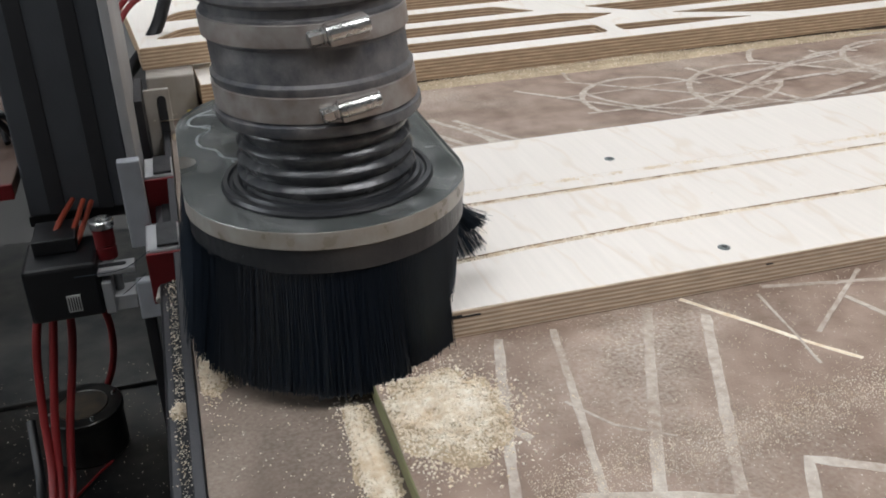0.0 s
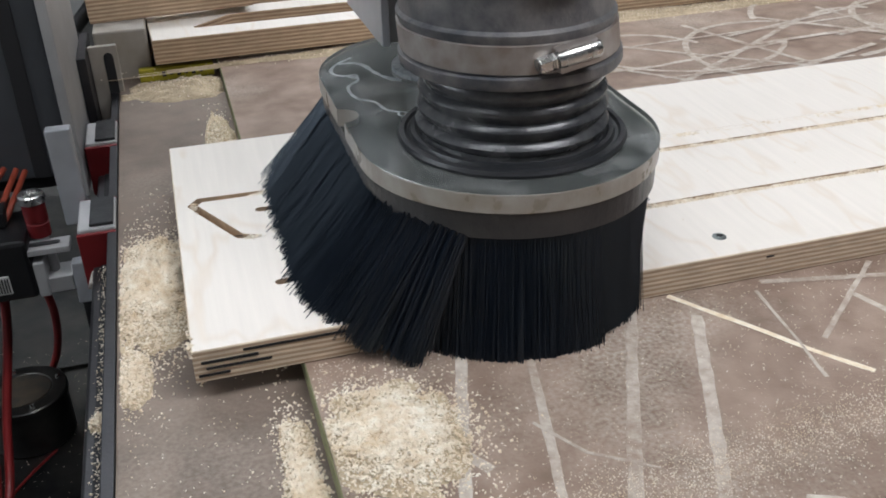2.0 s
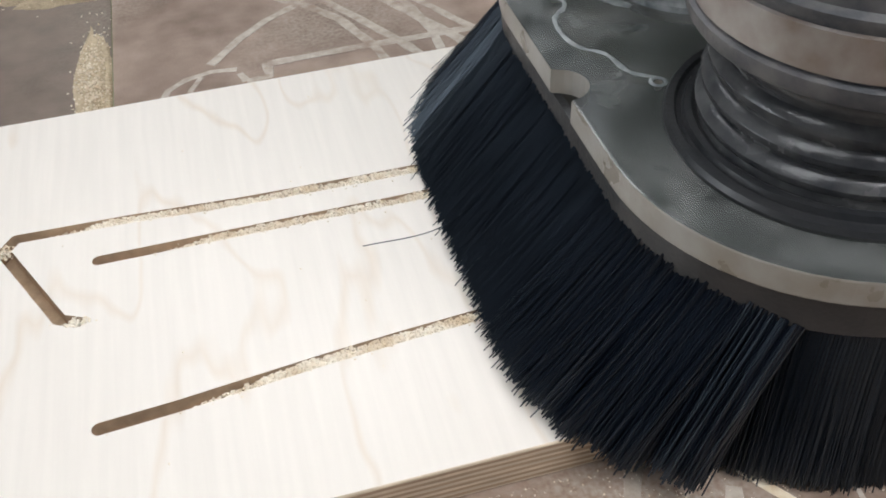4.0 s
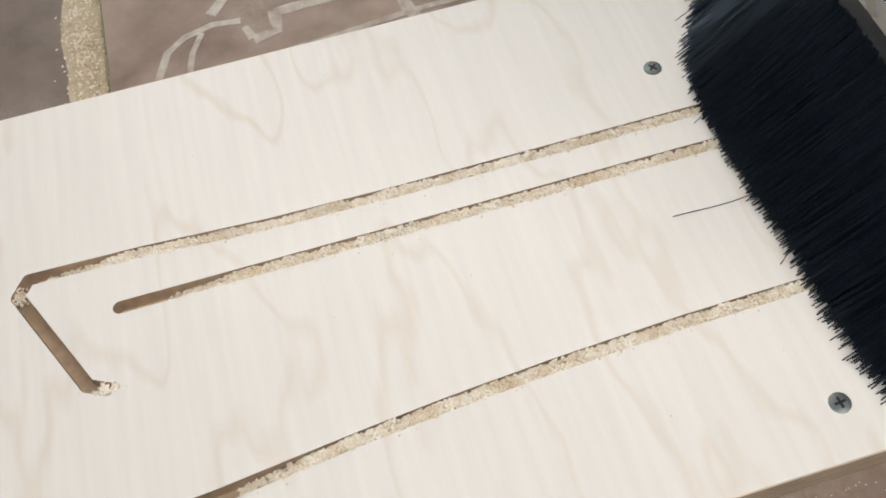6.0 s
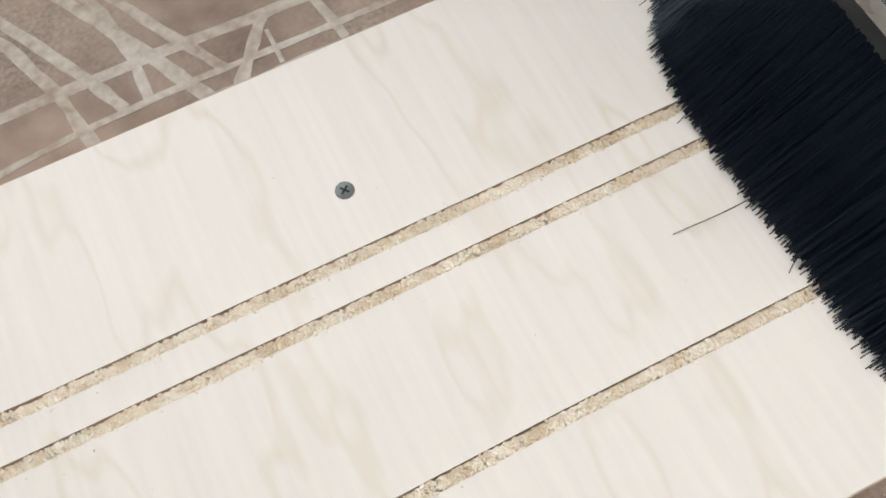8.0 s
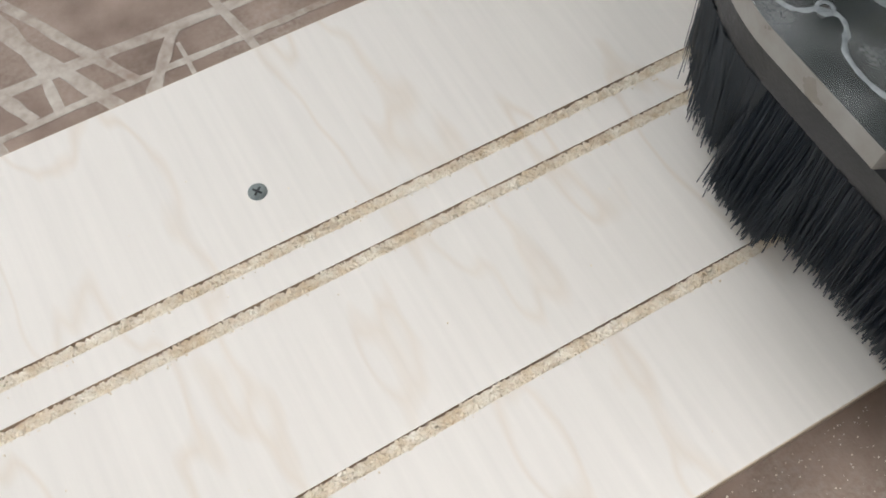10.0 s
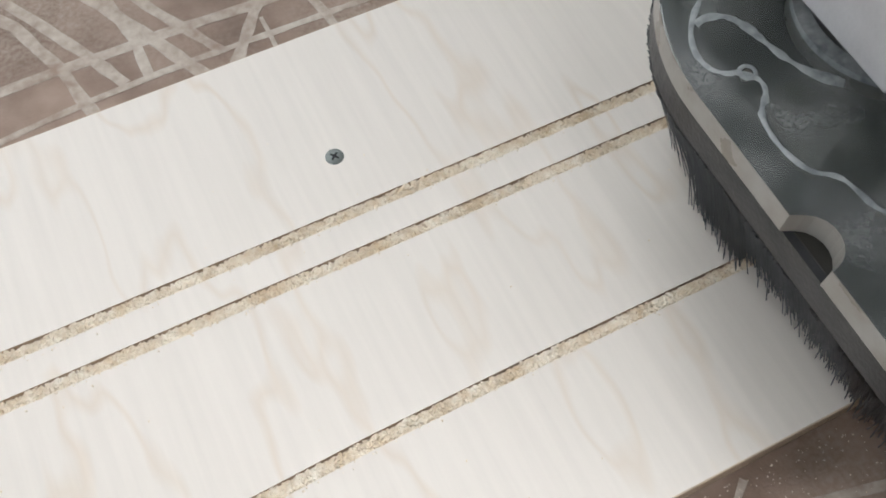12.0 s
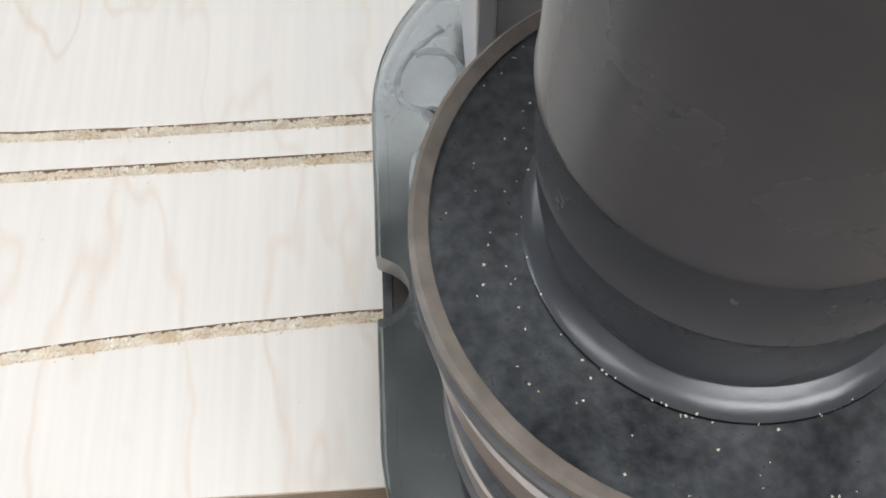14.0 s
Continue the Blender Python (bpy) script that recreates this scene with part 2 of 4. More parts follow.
YELLOW = material("yellow_paint", (0.48, 0.42, 0.03), 0.5)
LABEL = material("pale_label", (0.62, 0.62, 0.60), 0.6)
GREYDUST = material("dusty_grey_block", (0.40, 0.37, 0.33), 0.7, scale=40, second=(0.27, 0.24, 0.20), stain=16)
FROST = material("sawn_acrylic_edge", (0.38, 0.37, 0.345), 0.30, scale=70, second=(0.25, 0.22, 0.18), stain=18, bump=0.1)
SMEAR = material("dried_white_glue", (0.46, 0.48, 0.48), 0.5, scale=260, second=(0.15, 0.17, 0.17), stain=90)
BROWN = material("brown_board", (0.11, 0.065, 0.045), 0.6)
WALL = material("workshop_wall", (0.34, 0.34, 0.33), 0.85, scale=4, stain=1.0)
CEIL = material("white_ceiling", (0.72, 0.73, 0.74), 0.85, scale=4, stain=1.0)
CONCRETE = material("concrete_floor", (0.06, 0.058, 0.055), 0.8, scale=8, stain=1.5)
SPECK = material("speckled_black_plastic", (0.016, 0.018, 0.02), 0.32, scale=420, second=(0.085, 0.09, 0.092), stain=70, bump=0.3)
WORN = material("worn_brown_rim", (0.25, 0.215, 0.18), 0.5, scale=160, second=(0.13, 0.11, 0.09), stain=45)
UNDER = material("dark_brown_plate", (0.030, 0.027, 0.020), 0.45, scale=40, second=(0.012, 0.012, 0.011), stain=15)
CLEAR = acrylic()
# emission for the light panels and for the sheet outside the window
GLOW = bpy.data.materials.new("white_glow")
GLOW.use_nodes = True
GLOW.node_tree.nodes["Principled BSDF"].inputs["Emission Color"].default_value = (1, 0.96, 0.9, 1)
GLOW.node_tree.nodes["Principled BSDF"].inputs["Emission Strength"].default_value = 6.0


# ---- mesh tools ----
def link(name, me, mats, parent=None, label="", at=None):
    ob = new(name, me)
    for m in mats if isinstance(mats, (list, tuple)) else [mats]:
        me.materials.append(m)
    if parent is not None:
        ob.parent = parent
    if at is not None:
        ob.matrix_basis = at
    if label:
        ob["label"] = label
    return ob


def part(name, bm, mats, parent=None, label="", at=None, smooth=False):
    me = bpy.data.meshes.new(name)
    bm.normal_update()
    bm.to_mesh(me)
    bm.free()
    if smooth:
        me.polygons.foreach_set("use_smooth", [True] * len(me.polygons))
        me.set_sharp_from_angle(angle=radians(38))
    return link(name, me, mats, parent, label, at)


def raw(name, verts, faces, mats, parent=None, label="", at=None, smooth=False):
    me = bpy.data.meshes.new(name)
    me.from_pydata(verts, [], faces)
    if smooth:
        me.polygons.foreach_set("use_smooth", [True] * len(me.polygons))
    me.update()
    return link(name, me, mats, parent, label, at)


def box(x0, x1, y0, y1, z0, z1, bevel=0.0, bm=None):
    bm = bm or bmesh.new()
    r = bmesh.ops.create_cube(bm, size=1, matrix=Matrix.LocRotScale(((x0 + x1) / 2, (y0 + y1) / 2, (z0 + z1) / 2), None, (x1 - x0, y1 - y0, z1 - z0)))
    if bevel:
        es = list({e for v in r["verts"] for e in v.link_edges})
        bmesh.ops.bevel(bm, geom=es, offset=bevel, segments=2, affect="EDGES", profile=0.5)
    return bm


def prism(outline, z0, z1, bevel=0.0, side_index=0):
    """A flat plate of that outline; its rim takes the material side_index."""
    bm = bmesh.new()
    vs = [bm.verts.new((x, y, z0)) for x, y in outline]
    f = bm.faces.new(vs)
    r = bmesh.ops.extrude_face_region(bm, geom=[f])
    bmesh.ops.translate(bm, vec=(0, 0, z1 - z0), verts=[v for v in r["geom"] if isinstance(v, bmesh.types.BMVert)])
    bmesh.ops.recalc_face_normals(bm, faces=bm.faces)
    if bevel:
        es = [e for e in bm.edges if abs(e.verts[0].co.z - e.verts[1].co.z) < 1e-7]
        bmesh.ops.bevel(bm, geom=es, offset=bevel, segments=2, affect="EDGES", profile=0.5)
    bm.normal_update()
    for f in bm.faces:
        if abs(f.normal.z) < 0.9:
            f.material_index = side_index
    return bm


def lathe(profile, n=64, cap=False, bm=None, at=(0, 0)):
    bm = bm or bmesh.new()
    rings = []
    for r, z in profile:
        rings.append([bm.verts.new((at[0] + r * math.cos(2 * math.pi * i / n), at[1] + r * math.sin(2 * math.pi * i / n), z)) for i in range(n)])
    for a, b in zip(rings, rings[1:]):
        for i in range(n):
            bm.faces.new((a[i], a[(i + 1) % n], b[(i + 1) % n], b[i]))
    if cap:
        bm.faces.new(rings[-1])
        bm.faces.new(rings[0][::-1])
    return bm


def rod(p, q, r, n=20, bevel=0.0):
    """A round bar from p to q."""
    p, q = Vector(p), Vector(q)
    length = (q - p).length
    bm = lathe([(max(r - bevel, 1e-5), 0), (r, bevel), (r, length - bevel), (max(r - bevel, 1e-5), length)], n, True)
    bm.transform(Matrix.Translation(p) @ (q - p).to_track_quat("Z", "Y").to_matrix().to_4x4())
    return bm


def tube(points, r, n=10):
    """A cable through the points, smoothed."""
    pts = [Vector(p) for p in points]
    fine = []
    ext = [pts[0] * 2 - pts[1]] + pts + [pts[-1] * 2 - pts[-2]]
    for i in range(1, len(ext) - 2):
        for k in range(8):
            u = k / 8
            a, b, c, d = ext[i - 1:i + 3]
            fine.append(0.5 * ((2 * b) + (c - a) * u + (2 * a - 5 * b + 4 * c - d) * u * u + (3 * b - a - 3 * c + d) * u ** 3))
    fine.append(pts[-1])
    bm = bmesh.new()
    rings = []
    for i, p in enumerate(fine):
        d = (fine[min(i + 1, len(fine) - 1)] - fine[max(i - 1, 0)]).normalized()
        u = d.orthogonal().normalized() if i == 0 else (u - d * u.dot(d)).normalized()
        w = d.cross(u)
        rings.append([bm.verts.new(p + r * (u * math.cos(2 * math.pi * k / n) + w * math.sin(2 * math.pi * k / n))) for k in range(n)])
    for a, b in zip(rings, rings[1:]):
        for k in range(n):
            bm.faces.new((a[k], a[(k + 1) % n], b[(k + 1) % n], b[k]))
    bm.faces.new(rings[0][::-1])
    bm.faces.new(rings[-1])
    return bm


def capsule(p, q, r, n=10):
    """Outline of a slot with round ends."""
    a = math.atan2(q[1] - p[1], q[0] - p[0])
    pts = []
    for k in range(n + 1):
        s = a + math.pi / 2 + math.pi * k / n
        pts.append((p[0] + r * math.cos(s), p[1] + r * math.sin(s)))
    for k in range(n + 1):
        s = a - math.pi / 2 + math.pi * k / n
        pts.append((q[0] + r * math.cos(s), q[1] + r * math.sin(s)))
    return pts


def carve(ob, bms, slots=None):
    """Cuts the solids out of ob; the cut faces take ob's last material."""
    last = len(ob.data.materials) - 1
    made = []
    for bm in bms:
        for f in bm.faces:
            f.material_index = last
        c = part("cutter", bm, list(ob.data.materials))
        mod = ob.modifiers.new("cut", "BOOLEAN")
        mod.operation, mod.solver, mod.object = "DIFFERENCE", "EXACT", c
        made.append(c)
    dg = bpy.context.evaluated_depsgraph_get()
    me = bpy.data.meshes.new_from_object(ob.evaluated_get(dg))
    ob.modifiers.clear()
    ob.data = me
    for c in made:
        bpy.data.objects.remove(c)
    return ob


def flakes(name, spots, mat, parent=None, size=(0.0006, 0.0018), label=""):
    """Many small wood flakes as one mesh."""
    vs, fs = [], []
    rnd = random.Random(len(spots))
    for x, y, z in spots:
        s = rnd.uniform(*size)
        m = Euler((rnd.uniform(-0.9, 0.9), rnd.uniform(-0.9, 0.9), rnd.uniform(0, 6.3))).to_matrix()
        i = len(vs)
        for c in ((-0.8, -0.6, 0), (0.85, -0.55, 0.1), (0.7, 0.6, 0), (-0.65, 0.7, 0.15), (0, 0, 0.75)):
            p = m @ Vector(c) * s * 0.6
            vs.append((x + p.x, y + p.y, z + p.z))
        fs += [(i, i + 1, i + 4), (i + 1, i + 2, i + 4), (i + 2, i + 3, i + 4), (i + 3, i, i + 4), (i + 3, i + 2, i + 1, i)]
    return raw(name, vs, fs, mat, parent, label)


# ---- the room ----
def slab(name, mat, *args):
    return tagged(part(name, box(*args), mat), kind="structure")


slab("floor", CONCRETE, -3, 4, -3, 4, -0.95, -0.85)
slab("wall_north", WALL, -3, 4, 4, 4.1, -0.85, 2.1)
slab("wall_south", WALL, -3, 4, -3.1, -3, -0.85, 2.1)
slab("wall_east", WALL, 4, 4.1, -3, 4, -0.85, 2.1)
west = slab("wall_west", WALL, -3.1, -3, -3, 4, -0.85, 2.1)
carve(west, [box(-3.3, -2.9, -0.4, 1.2, 0.45, 1.45)])
win = tagged(part("window_1", box(-3.07, -3.03, -0.4, 1.2, 0.45, 0.49), ALU_DULL), kind="structure")
for y0, y1, z0, z1 in ((-0.4, 1.2, 1.41, 1.45), (-0.4, -0.36, 0.491, 1.409), (1.16, 1.2, 0.491, 1.409), (0.38, 0.42, 0.491, 1.409)):
    part("window_frame", box(-3.07, -3.03, y0, y1, z0, z1), ALU_DULL, win)
# glowing sheet added outside the window in place of a bright sky
slab("backdrop", GLOW, -3.4, -3.38, -1.5, 2.3, -0.3, 2.2)
slab("ceiling", CEIL, -3, 4, -3, 4, 2.1, 2.2)
# bodies of the added light panels, all out of view
for place, sx, sy, watts, tone in LAMPS:
    lamp = tagged(part("unseen_ceiling_panel", box(place[0] - sx / 2 - 0.03, place[0] + sx / 2 + 0.03, place[1] - sy / 2 - 0.03, place[1] + sy / 2 + 0.03, 2.05, 2.1, 0.004), ALU_DULL),
                  "white ceiling light panel added out of view, switched on", "ceiling light", "ceiling lights")
    part("diffuser", box(place[0] - sx / 2, place[0] + sx / 2, place[1] - sy / 2, place[1] + sy / 2, 2.03, 2.049), GLOW, lamp)

# ---- machine bed ----
bed = tagged(new("machine_bed"), "grey steel bed of a milling machine under the boards", "machine")
part("bed_frame", box(-0.03, 1.9, -0.7, 1.2, -0.11, -0.031, 0.003), RAIL, bed)
for bx, by in ((0.0, -0.66), (1.82, -0.66), (0.0, 1.14), (1.82, 1.14)):
    part("leg", box(bx, bx + 0.05, by, by + 0.05, -0.85, -0.111), RAIL, bed)
base = tagged(part("base_board", box(-0.039, 1.9, -0.7, 1.2, -0.030, -0.012, 0.0015), [MDF_LOW]), "dull brown fibreboard base under the spoilboard", "board")
spoil = tagged(part("spoilboard", prism([(0.051, -0.7), (1.9, -0.7), (1.9, 1.2), (0.0505, 1.2)], -0.0119, 0.0, 0.0008, 1), [MDF, MDF_EDGE]),
               "worn brown fibreboard spoilboard scored with pale lines", "board")

# ---- the plywood board being cut ----
G1, G2 = 0.1557, 0.1370
PATH3 = [(0.0485, 0.0500), (0.075, 0.0520), (0.10, 0.0548), (0.13, 0.0580), (0.16, 0.0606), (0.20, 0.0632), (0.25, 0.0652), (0.32, 0.0662), (1.35, 0.0662)]
PATH1 = [(0.0145, 0.1610), (0.06, 0.1598), (0.11, 0.1568), (0.16, 0.1557), (1.55, 0.1557)]


def along(path, x):
    for (x0, y0), (x1, y1) in zip(path, path[1:]):
        if x <= x1:
            return y0 + (y1 - y0) * max(0, (x - x0) / (x1 - x0))
    return path[-1][1]


BIT = 0.00275
board = part("plywood_board", prism([(0, 0), (1.6, 0), (1.6, 0.25), (0, 0.25)], 0.0002, 0.018, 0.0006, 1), [BIRCH, PLY, GROOVE])
carve(board, [
    prism(capsule((0.0485, G2), (1.35, G2), BIT), 0.011, 0.03),
    *[prism(capsule(p, q, BIT), 0.011, 0.03) for p, q in zip(PATH3, PATH3[1:])],
    # this groove is carved full length at once; a filler hides its far part
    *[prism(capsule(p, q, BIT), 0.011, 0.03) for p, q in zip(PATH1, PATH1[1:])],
    prism(capsule((0.0100, 0.1540), (0.0335, 0.1075), BIT), 0.010, 0.03),
    prism(capsule((0.0145, 0.1610), (0.0100, 0.1540), BIT), 0.010, 0.03),
    prism(capsule((0.0335, 0.1075), (0.0405, 0.1040), BIT), 0.0105, 0.03),
])
tagged(board, "pale birch plywood board with three long routed grooves", "board")
# dark strips painting the shade in ply gaps, and torn veneer, in the sawn front edge near the end
rnd = random.Random(4)
for gx, gl, gz, gh in ((0.004, 0.026, 0.0105, 0.0014), (0.006, 0.030, 0.0070, 0.0012), (0.024, 0.085, 0.0142, 0.0012), (0.002, 0.014, 0.0035, 0.0012), (0.098, 0.022, 0.0135, 0.0009), (0.305, 0.004, 0.0125, 0.0007)):
    part("knot_gap", prism(capsule((gx, -0.0001), (gx + gl, -0.0001), 0.0004, 4), gz, gz + gh), SLOT, board, "dark strip for the shade in a ply gap")
tuft = []
for i in range(46):
    a = rnd.uniform(0, 1)
    tuft.append((rnd.uniform(-0.0012, 0.001), rnd.uniform(0, 0.02) ** 1.0, 0.0182 - 0.003 * a))
flakes("splinters", tuft, CHIP, board, (0.001, 0.003), "torn pale veneer at the corner")["kind"] = "stuff"

# added filler that covers the carved groove and slides along with the cutter
strip = tagged(part("groove_filler", box(0, 0.95, G1 - BIT + 0.00002, G1 + BIT - 0.00002, 0.0112, 0.01795), BIRCH), "sliding birch filler that hides the groove ahead of the cutter", "wood strip")


def groove_chips(path, x0, x1, seed, ramp):
    rnd = random.Random(seed)
    spots = []
    n = int((x1 - x0) * 15000)
    for i in range(n):
        x = rnd.uniform(x0, x1)
        y = along(path, x)
        full = min(1, (x - x0) / ramp)
        top = 0.0125 + 0.0054 * full * (0.88 + 0.22 * noise.noise((x * 90, y * 50, 0)))
        v = rnd.uniform(-0.9, 0.9)
        z = rnd.uniform(top - 0.0010, top + 0.0003)
        spots.append((x, y + v * (BIT - 0.0001) - 0.0003, z))
    return spots


for y, x0, x1, s in (([(0, G2), (2, G2)], 0.066, 0.72, 11), (PATH3, 0.080, 0.72, 12), (PATH1, 0.02, 0.60, 13)):
    ob = flakes("wood_chips", groove_chips(y, x0, x1, s, 0.035), CHIP, None, (0.0008, 0.0021))
    tagged(ob, "pale wood chips packed in a routed groove", "wood chips", kind="stuff")
    knots = [x0 + 0.022] + [p[0] for p in y if x0 + 0.022 < p[0] < x1] + [x1]
    vs, fs = [], []
    for x in knots:
        for side, z in ((-1, 0.0111), (-1, 0.0149), (1, 0.0149), (1, 0.0111)):
            vs.append((x, along(y, x) + side * (BIT - 0.0001), z))
    for k in range(len(knots) - 1):
        for e in range(4):
            f = (e + 1) % 4
            fs.append((k * 4 + e, k * 4 + f, k * 4 + 4 + f, k * 4 + 4 + e))
    fs += [(0, 1, 2, 3), (len(vs) - 1, len(vs) - 2, len(vs) - 3, len(vs) - 4)]
    raw("dust_bed", vs, fs, CHIP, ob, "fine dust under the chips")["kind"] = "stuff"
rnd = random.Random(5)
ob = flakes("wood_chips", [(0.0405 + rnd.gauss(0, 0.0028), 0.1038 + rnd.gauss(0, 0.0012), 0.0168 + rnd.uniform(0, 0.0014)) for i in range(150)] +
            [(0.0105 + rnd.gauss(0, 0.002), 0.1555 + rnd.gauss(0, 0.002), 0.0155 + rnd.uniform(0, 0.002)) for i in range(110)], CHIP, None, (0.0006, 0.0016))
tagged(ob, "pale wood chips at the ends of the short slot", "wood chips", kind="stuff")
crumbs = []
for i in range(340):
    x = rnd.uniform(0.07, 0.7)
    y = rnd.choice((along(PATH1, x), G2, along(PATH3, x))) - 0.003 - abs(rnd.gauss(0, 0.0009))
    crumbs.append((x, y, 0.0183))
for i in range(60):
    crumbs.append((rnd.uniform(0.02, 0.6), rnd.uniform(0.006, 0.24), 0.0182))
tagged(flakes("crumbs", crumbs, CHIP, None, (0.0004, 0.0011)), "tiny wood crumbs lying on the plywood board", "wood chips", kind="stuff")


def countersunk_screw(x, y, turn):
    s = tagged(new("wood_screw"), "grey countersunk cross-head screw flush in the plywood board", "screw", "screws in the board")
    s.matrix_basis = pose(x, y, 0.0181, 0, 0, turn)
    head = part("screw_head", lathe([(0.0001, 0.0004), (0.0030, 0.00045), (0.0039, 0.0001), (0.0040, -0.0003)], 32), DARKZINC, s, smooth=True)
    for a in (0, 90):
        # raised dark bars paint the shade in the cross recess
        part("cross_slot", box(-0.0021, 0.0021, -0.00045, 0.00045, 0.0003, 0.00060), SLOT, s, "dark bar for the shade in the cross slot", pose(0, 0, 0, 0, 0, a))
    return s


countersunk_screw(0.287, 0.1835, 38)
countersunk_screw(0.287, 0.0200, 5)


# ---- lines scored in the spoilboard ----
def line(points, w, lift=0.0, wob=0.0006, mat=LINE):
    vs, fs = [], []
    pts = [Vector((x, y, 0)) for x, y in points]
    dense = []
    for a, b in zip(pts, pts[1:]):
        k = max(2, int((b - a).length / 0.008))
        dense += [a.lerp(b, i / k) for i in range(k)]
    dense.append(pts[-1])
    for i, p in enumerate(dense):
        d = (dense[min(i + 1, len(dense) - 1)] - dense[max(i - 1, 0)]).normalized()
        n = Vector((-d.y, d.x, 0))
        h = w / 2 * (1 + 0.35 * noise.noise(p * 120)) 
        j = n * wob * noise.noise(p * 60 + Vector((3, 1, 0)))
        for s, z in ((-1, 0.00005), (-0.8, 0.0002), (0.8, 0.0002), (1, 0.00005)):
            q = p + n * h * s + j
            vs.append((q.x, q.y, z + lift))
    for i in range(len(dense) - 1):
        for k in range(3):
            a = i * 4 + k
            fs.append((a, a + 1, a + 5, a + 4))
    return raw("scored_line", vs, fs, mat, spoil)


def arc(cx, cy, r, a0, a1, n=14):
    return [(cx + r * math.cos(radians(a0 + (a1 - a0) * i / n)), cy + r * math.sin(radians(a0 + (a1 - a0) * i / n))) for i in range(n + 1)]


W1 = 0.0055
for count, (pts, w) in enumerate((
    ([(0.128, -0.008), (0.108, -0.075), (0.084, -0.16), (0.05, -0.27)], W1), ([(0.161, -0.008), (0.146, -0.075), (0.128, -0.15)], 0.0045),
    ([(0.223, -0.004), (0.19, -0.072), (0.151, -0.155), (0.10, -0.26)], 0.0062), ([(0.251, -0.022), (0.22, -0.09), (0.186, -0.163), (0.14, -0.26)], 0.006),
    ([(0.246, -0.001), (0.268, -0.034), (0.288, -0.066), (0.306, -0.090)], 0.0036), ([(0.293, -0.011), (0.288, -0.05), (0.282, -0.087)], 0.002),
    ([(0.200, -0.20), (0.228, -0.152), (0.262, -0.171), (0.33, -0.21)], 0.006), ([(0.117, -0.142), (0.165, -0.157), (0.21, -0.18)], 0.006),
    ([(0.02 + 0.12, -0.075), (0.155, -0.10), (0.18, -0.118)], 0.002), ([(0.104, -0.083), (0.113, -0.098)], 0.005),
    ([(0.30, -0.004), (0.42, -0.03), (0.5, -0.07)], 0.004), ([(0.34, -0.03), (0.36, -0.09), (0.44, -0.12)], 0.004), ([(0.37, -0.004), (0.30, -0.06)], 0.003),
    ([(0.118, 0.294), (0.104, 0.296), (0.090, 0.292), (0.080, 0.284), (0.074, 0.268)], 0.004), ([(0.098, 0.292), (0.092, 0.280), (0.087, 0.258)], 0.003),
    ([(0.104, 0.303), (0.113, 0.314), (0.124, 0.327), (0.140, 0.342), (0.163, 0.357), (0.20, 0.375)], W1), ([(0.135, 0.294), (0.169, 0.295), (0.195, 0.295), (0.238, 0.295), (0.292, 0.293), (0.40, 0.292)], 0.0062),
    ([(0.135, 0.295), (0.1345, 0.281), (0.122, 0.279)], 0.006), ([(0.122, 0.280), (0.119, 0.289)], 0.0045), ([(0.050, 0.262), (0.10, 0.263), (0.152, 0.267), (0.20, 0.272), (0.255, 0.2735), (0.320, 0.272), (0.42, 0.273)], 0.0038),
    ([(0.150, 0.367), (0.163, 0.356), (0.182, 0.330), (0.195, 0.295), (0.2012, 0.266), (0.203, 0.254)], 0.0062), ([(0.162, 0.378), (0.175, 0.359), (0.207, 0.301), (0.2135, 0.287), (0.2195, 0.274)], 0.0058),
    ([(0.196, 0.372), (0.215, 0.339), (0.2385, 0.295), (0.253, 0.265), (0.258, 0.254)], 0.0064), ([(0.218, 0.350), (0.226, 0.328), (0.231, 0.296), (0.2305, 0.274)], 0.005), ([(0.216, 0.365), (0.238, 0.325), (0.2515, 0.299), (0.266, 0.273)], 0.0056),
    ([(0.2925, 0.294), (0.282, 0.280), (0.2705, 0.264), (0.266, 0.256)], 0.0062), ([(0.290, 0.284), (0.290, 0.264)], 0.0022), ([(0.314, 0.300), (0.3165, 0.285), (0.320, 0.263)], 0.0045),
    ([(0.150, 0.256), (0.22, 0.2595), (0.30, 0.2605), (0.40, 0.2595)], 0.006),
    ([(0.34, 0.338), (0.42, 0.337), (0.56, 0.36)], 0.005), (arc(0.42, 0.36, 0.07, 20, 200), 0.006), (arc(0.55, 0.34, 0.09, 60, 215), 0.006),
    (arc(0.47, 0.42, 0.11, 190, 330), 0.005), ([(0.30, 0.43), (0.45, 0.27)], 0.005), ([(0.36, 0.44), (0.56, 0.28)], 0.005), ([(0.40, 0.28), (0.62, 0.42)], 0.006), ([(0.50, 0.44), (0.56, 0.265)], 0.006),
    ([(0.33, 0.39), (0.70, 0.41)], 0.004), ([(0.58, 0.44), (0.74, 0.28)], 0.006), ([(0.60, 0.30), (0.86, 0.36)], 0.006), (arc(0.75, 0.38, 0.08, 0, 240), 0.007), ([(0.66, 0.45), (0.70, 0.27)], 0.005),
    ([(0.76, 0.45), (0.90, 0.30)], 0.005), ([(0.62, 0.36), (0.95, 0.43)], 0.006), (arc(0.88, 0.35, 0.07, 60, 300), 0.006), ([(0.40, 0.270), (0.60, 0.285), (1.0, 0.30)], 0.004),
)):
    line(pts, w, 0.000014 * count, mat=CHIP if count == 4 else LINE)

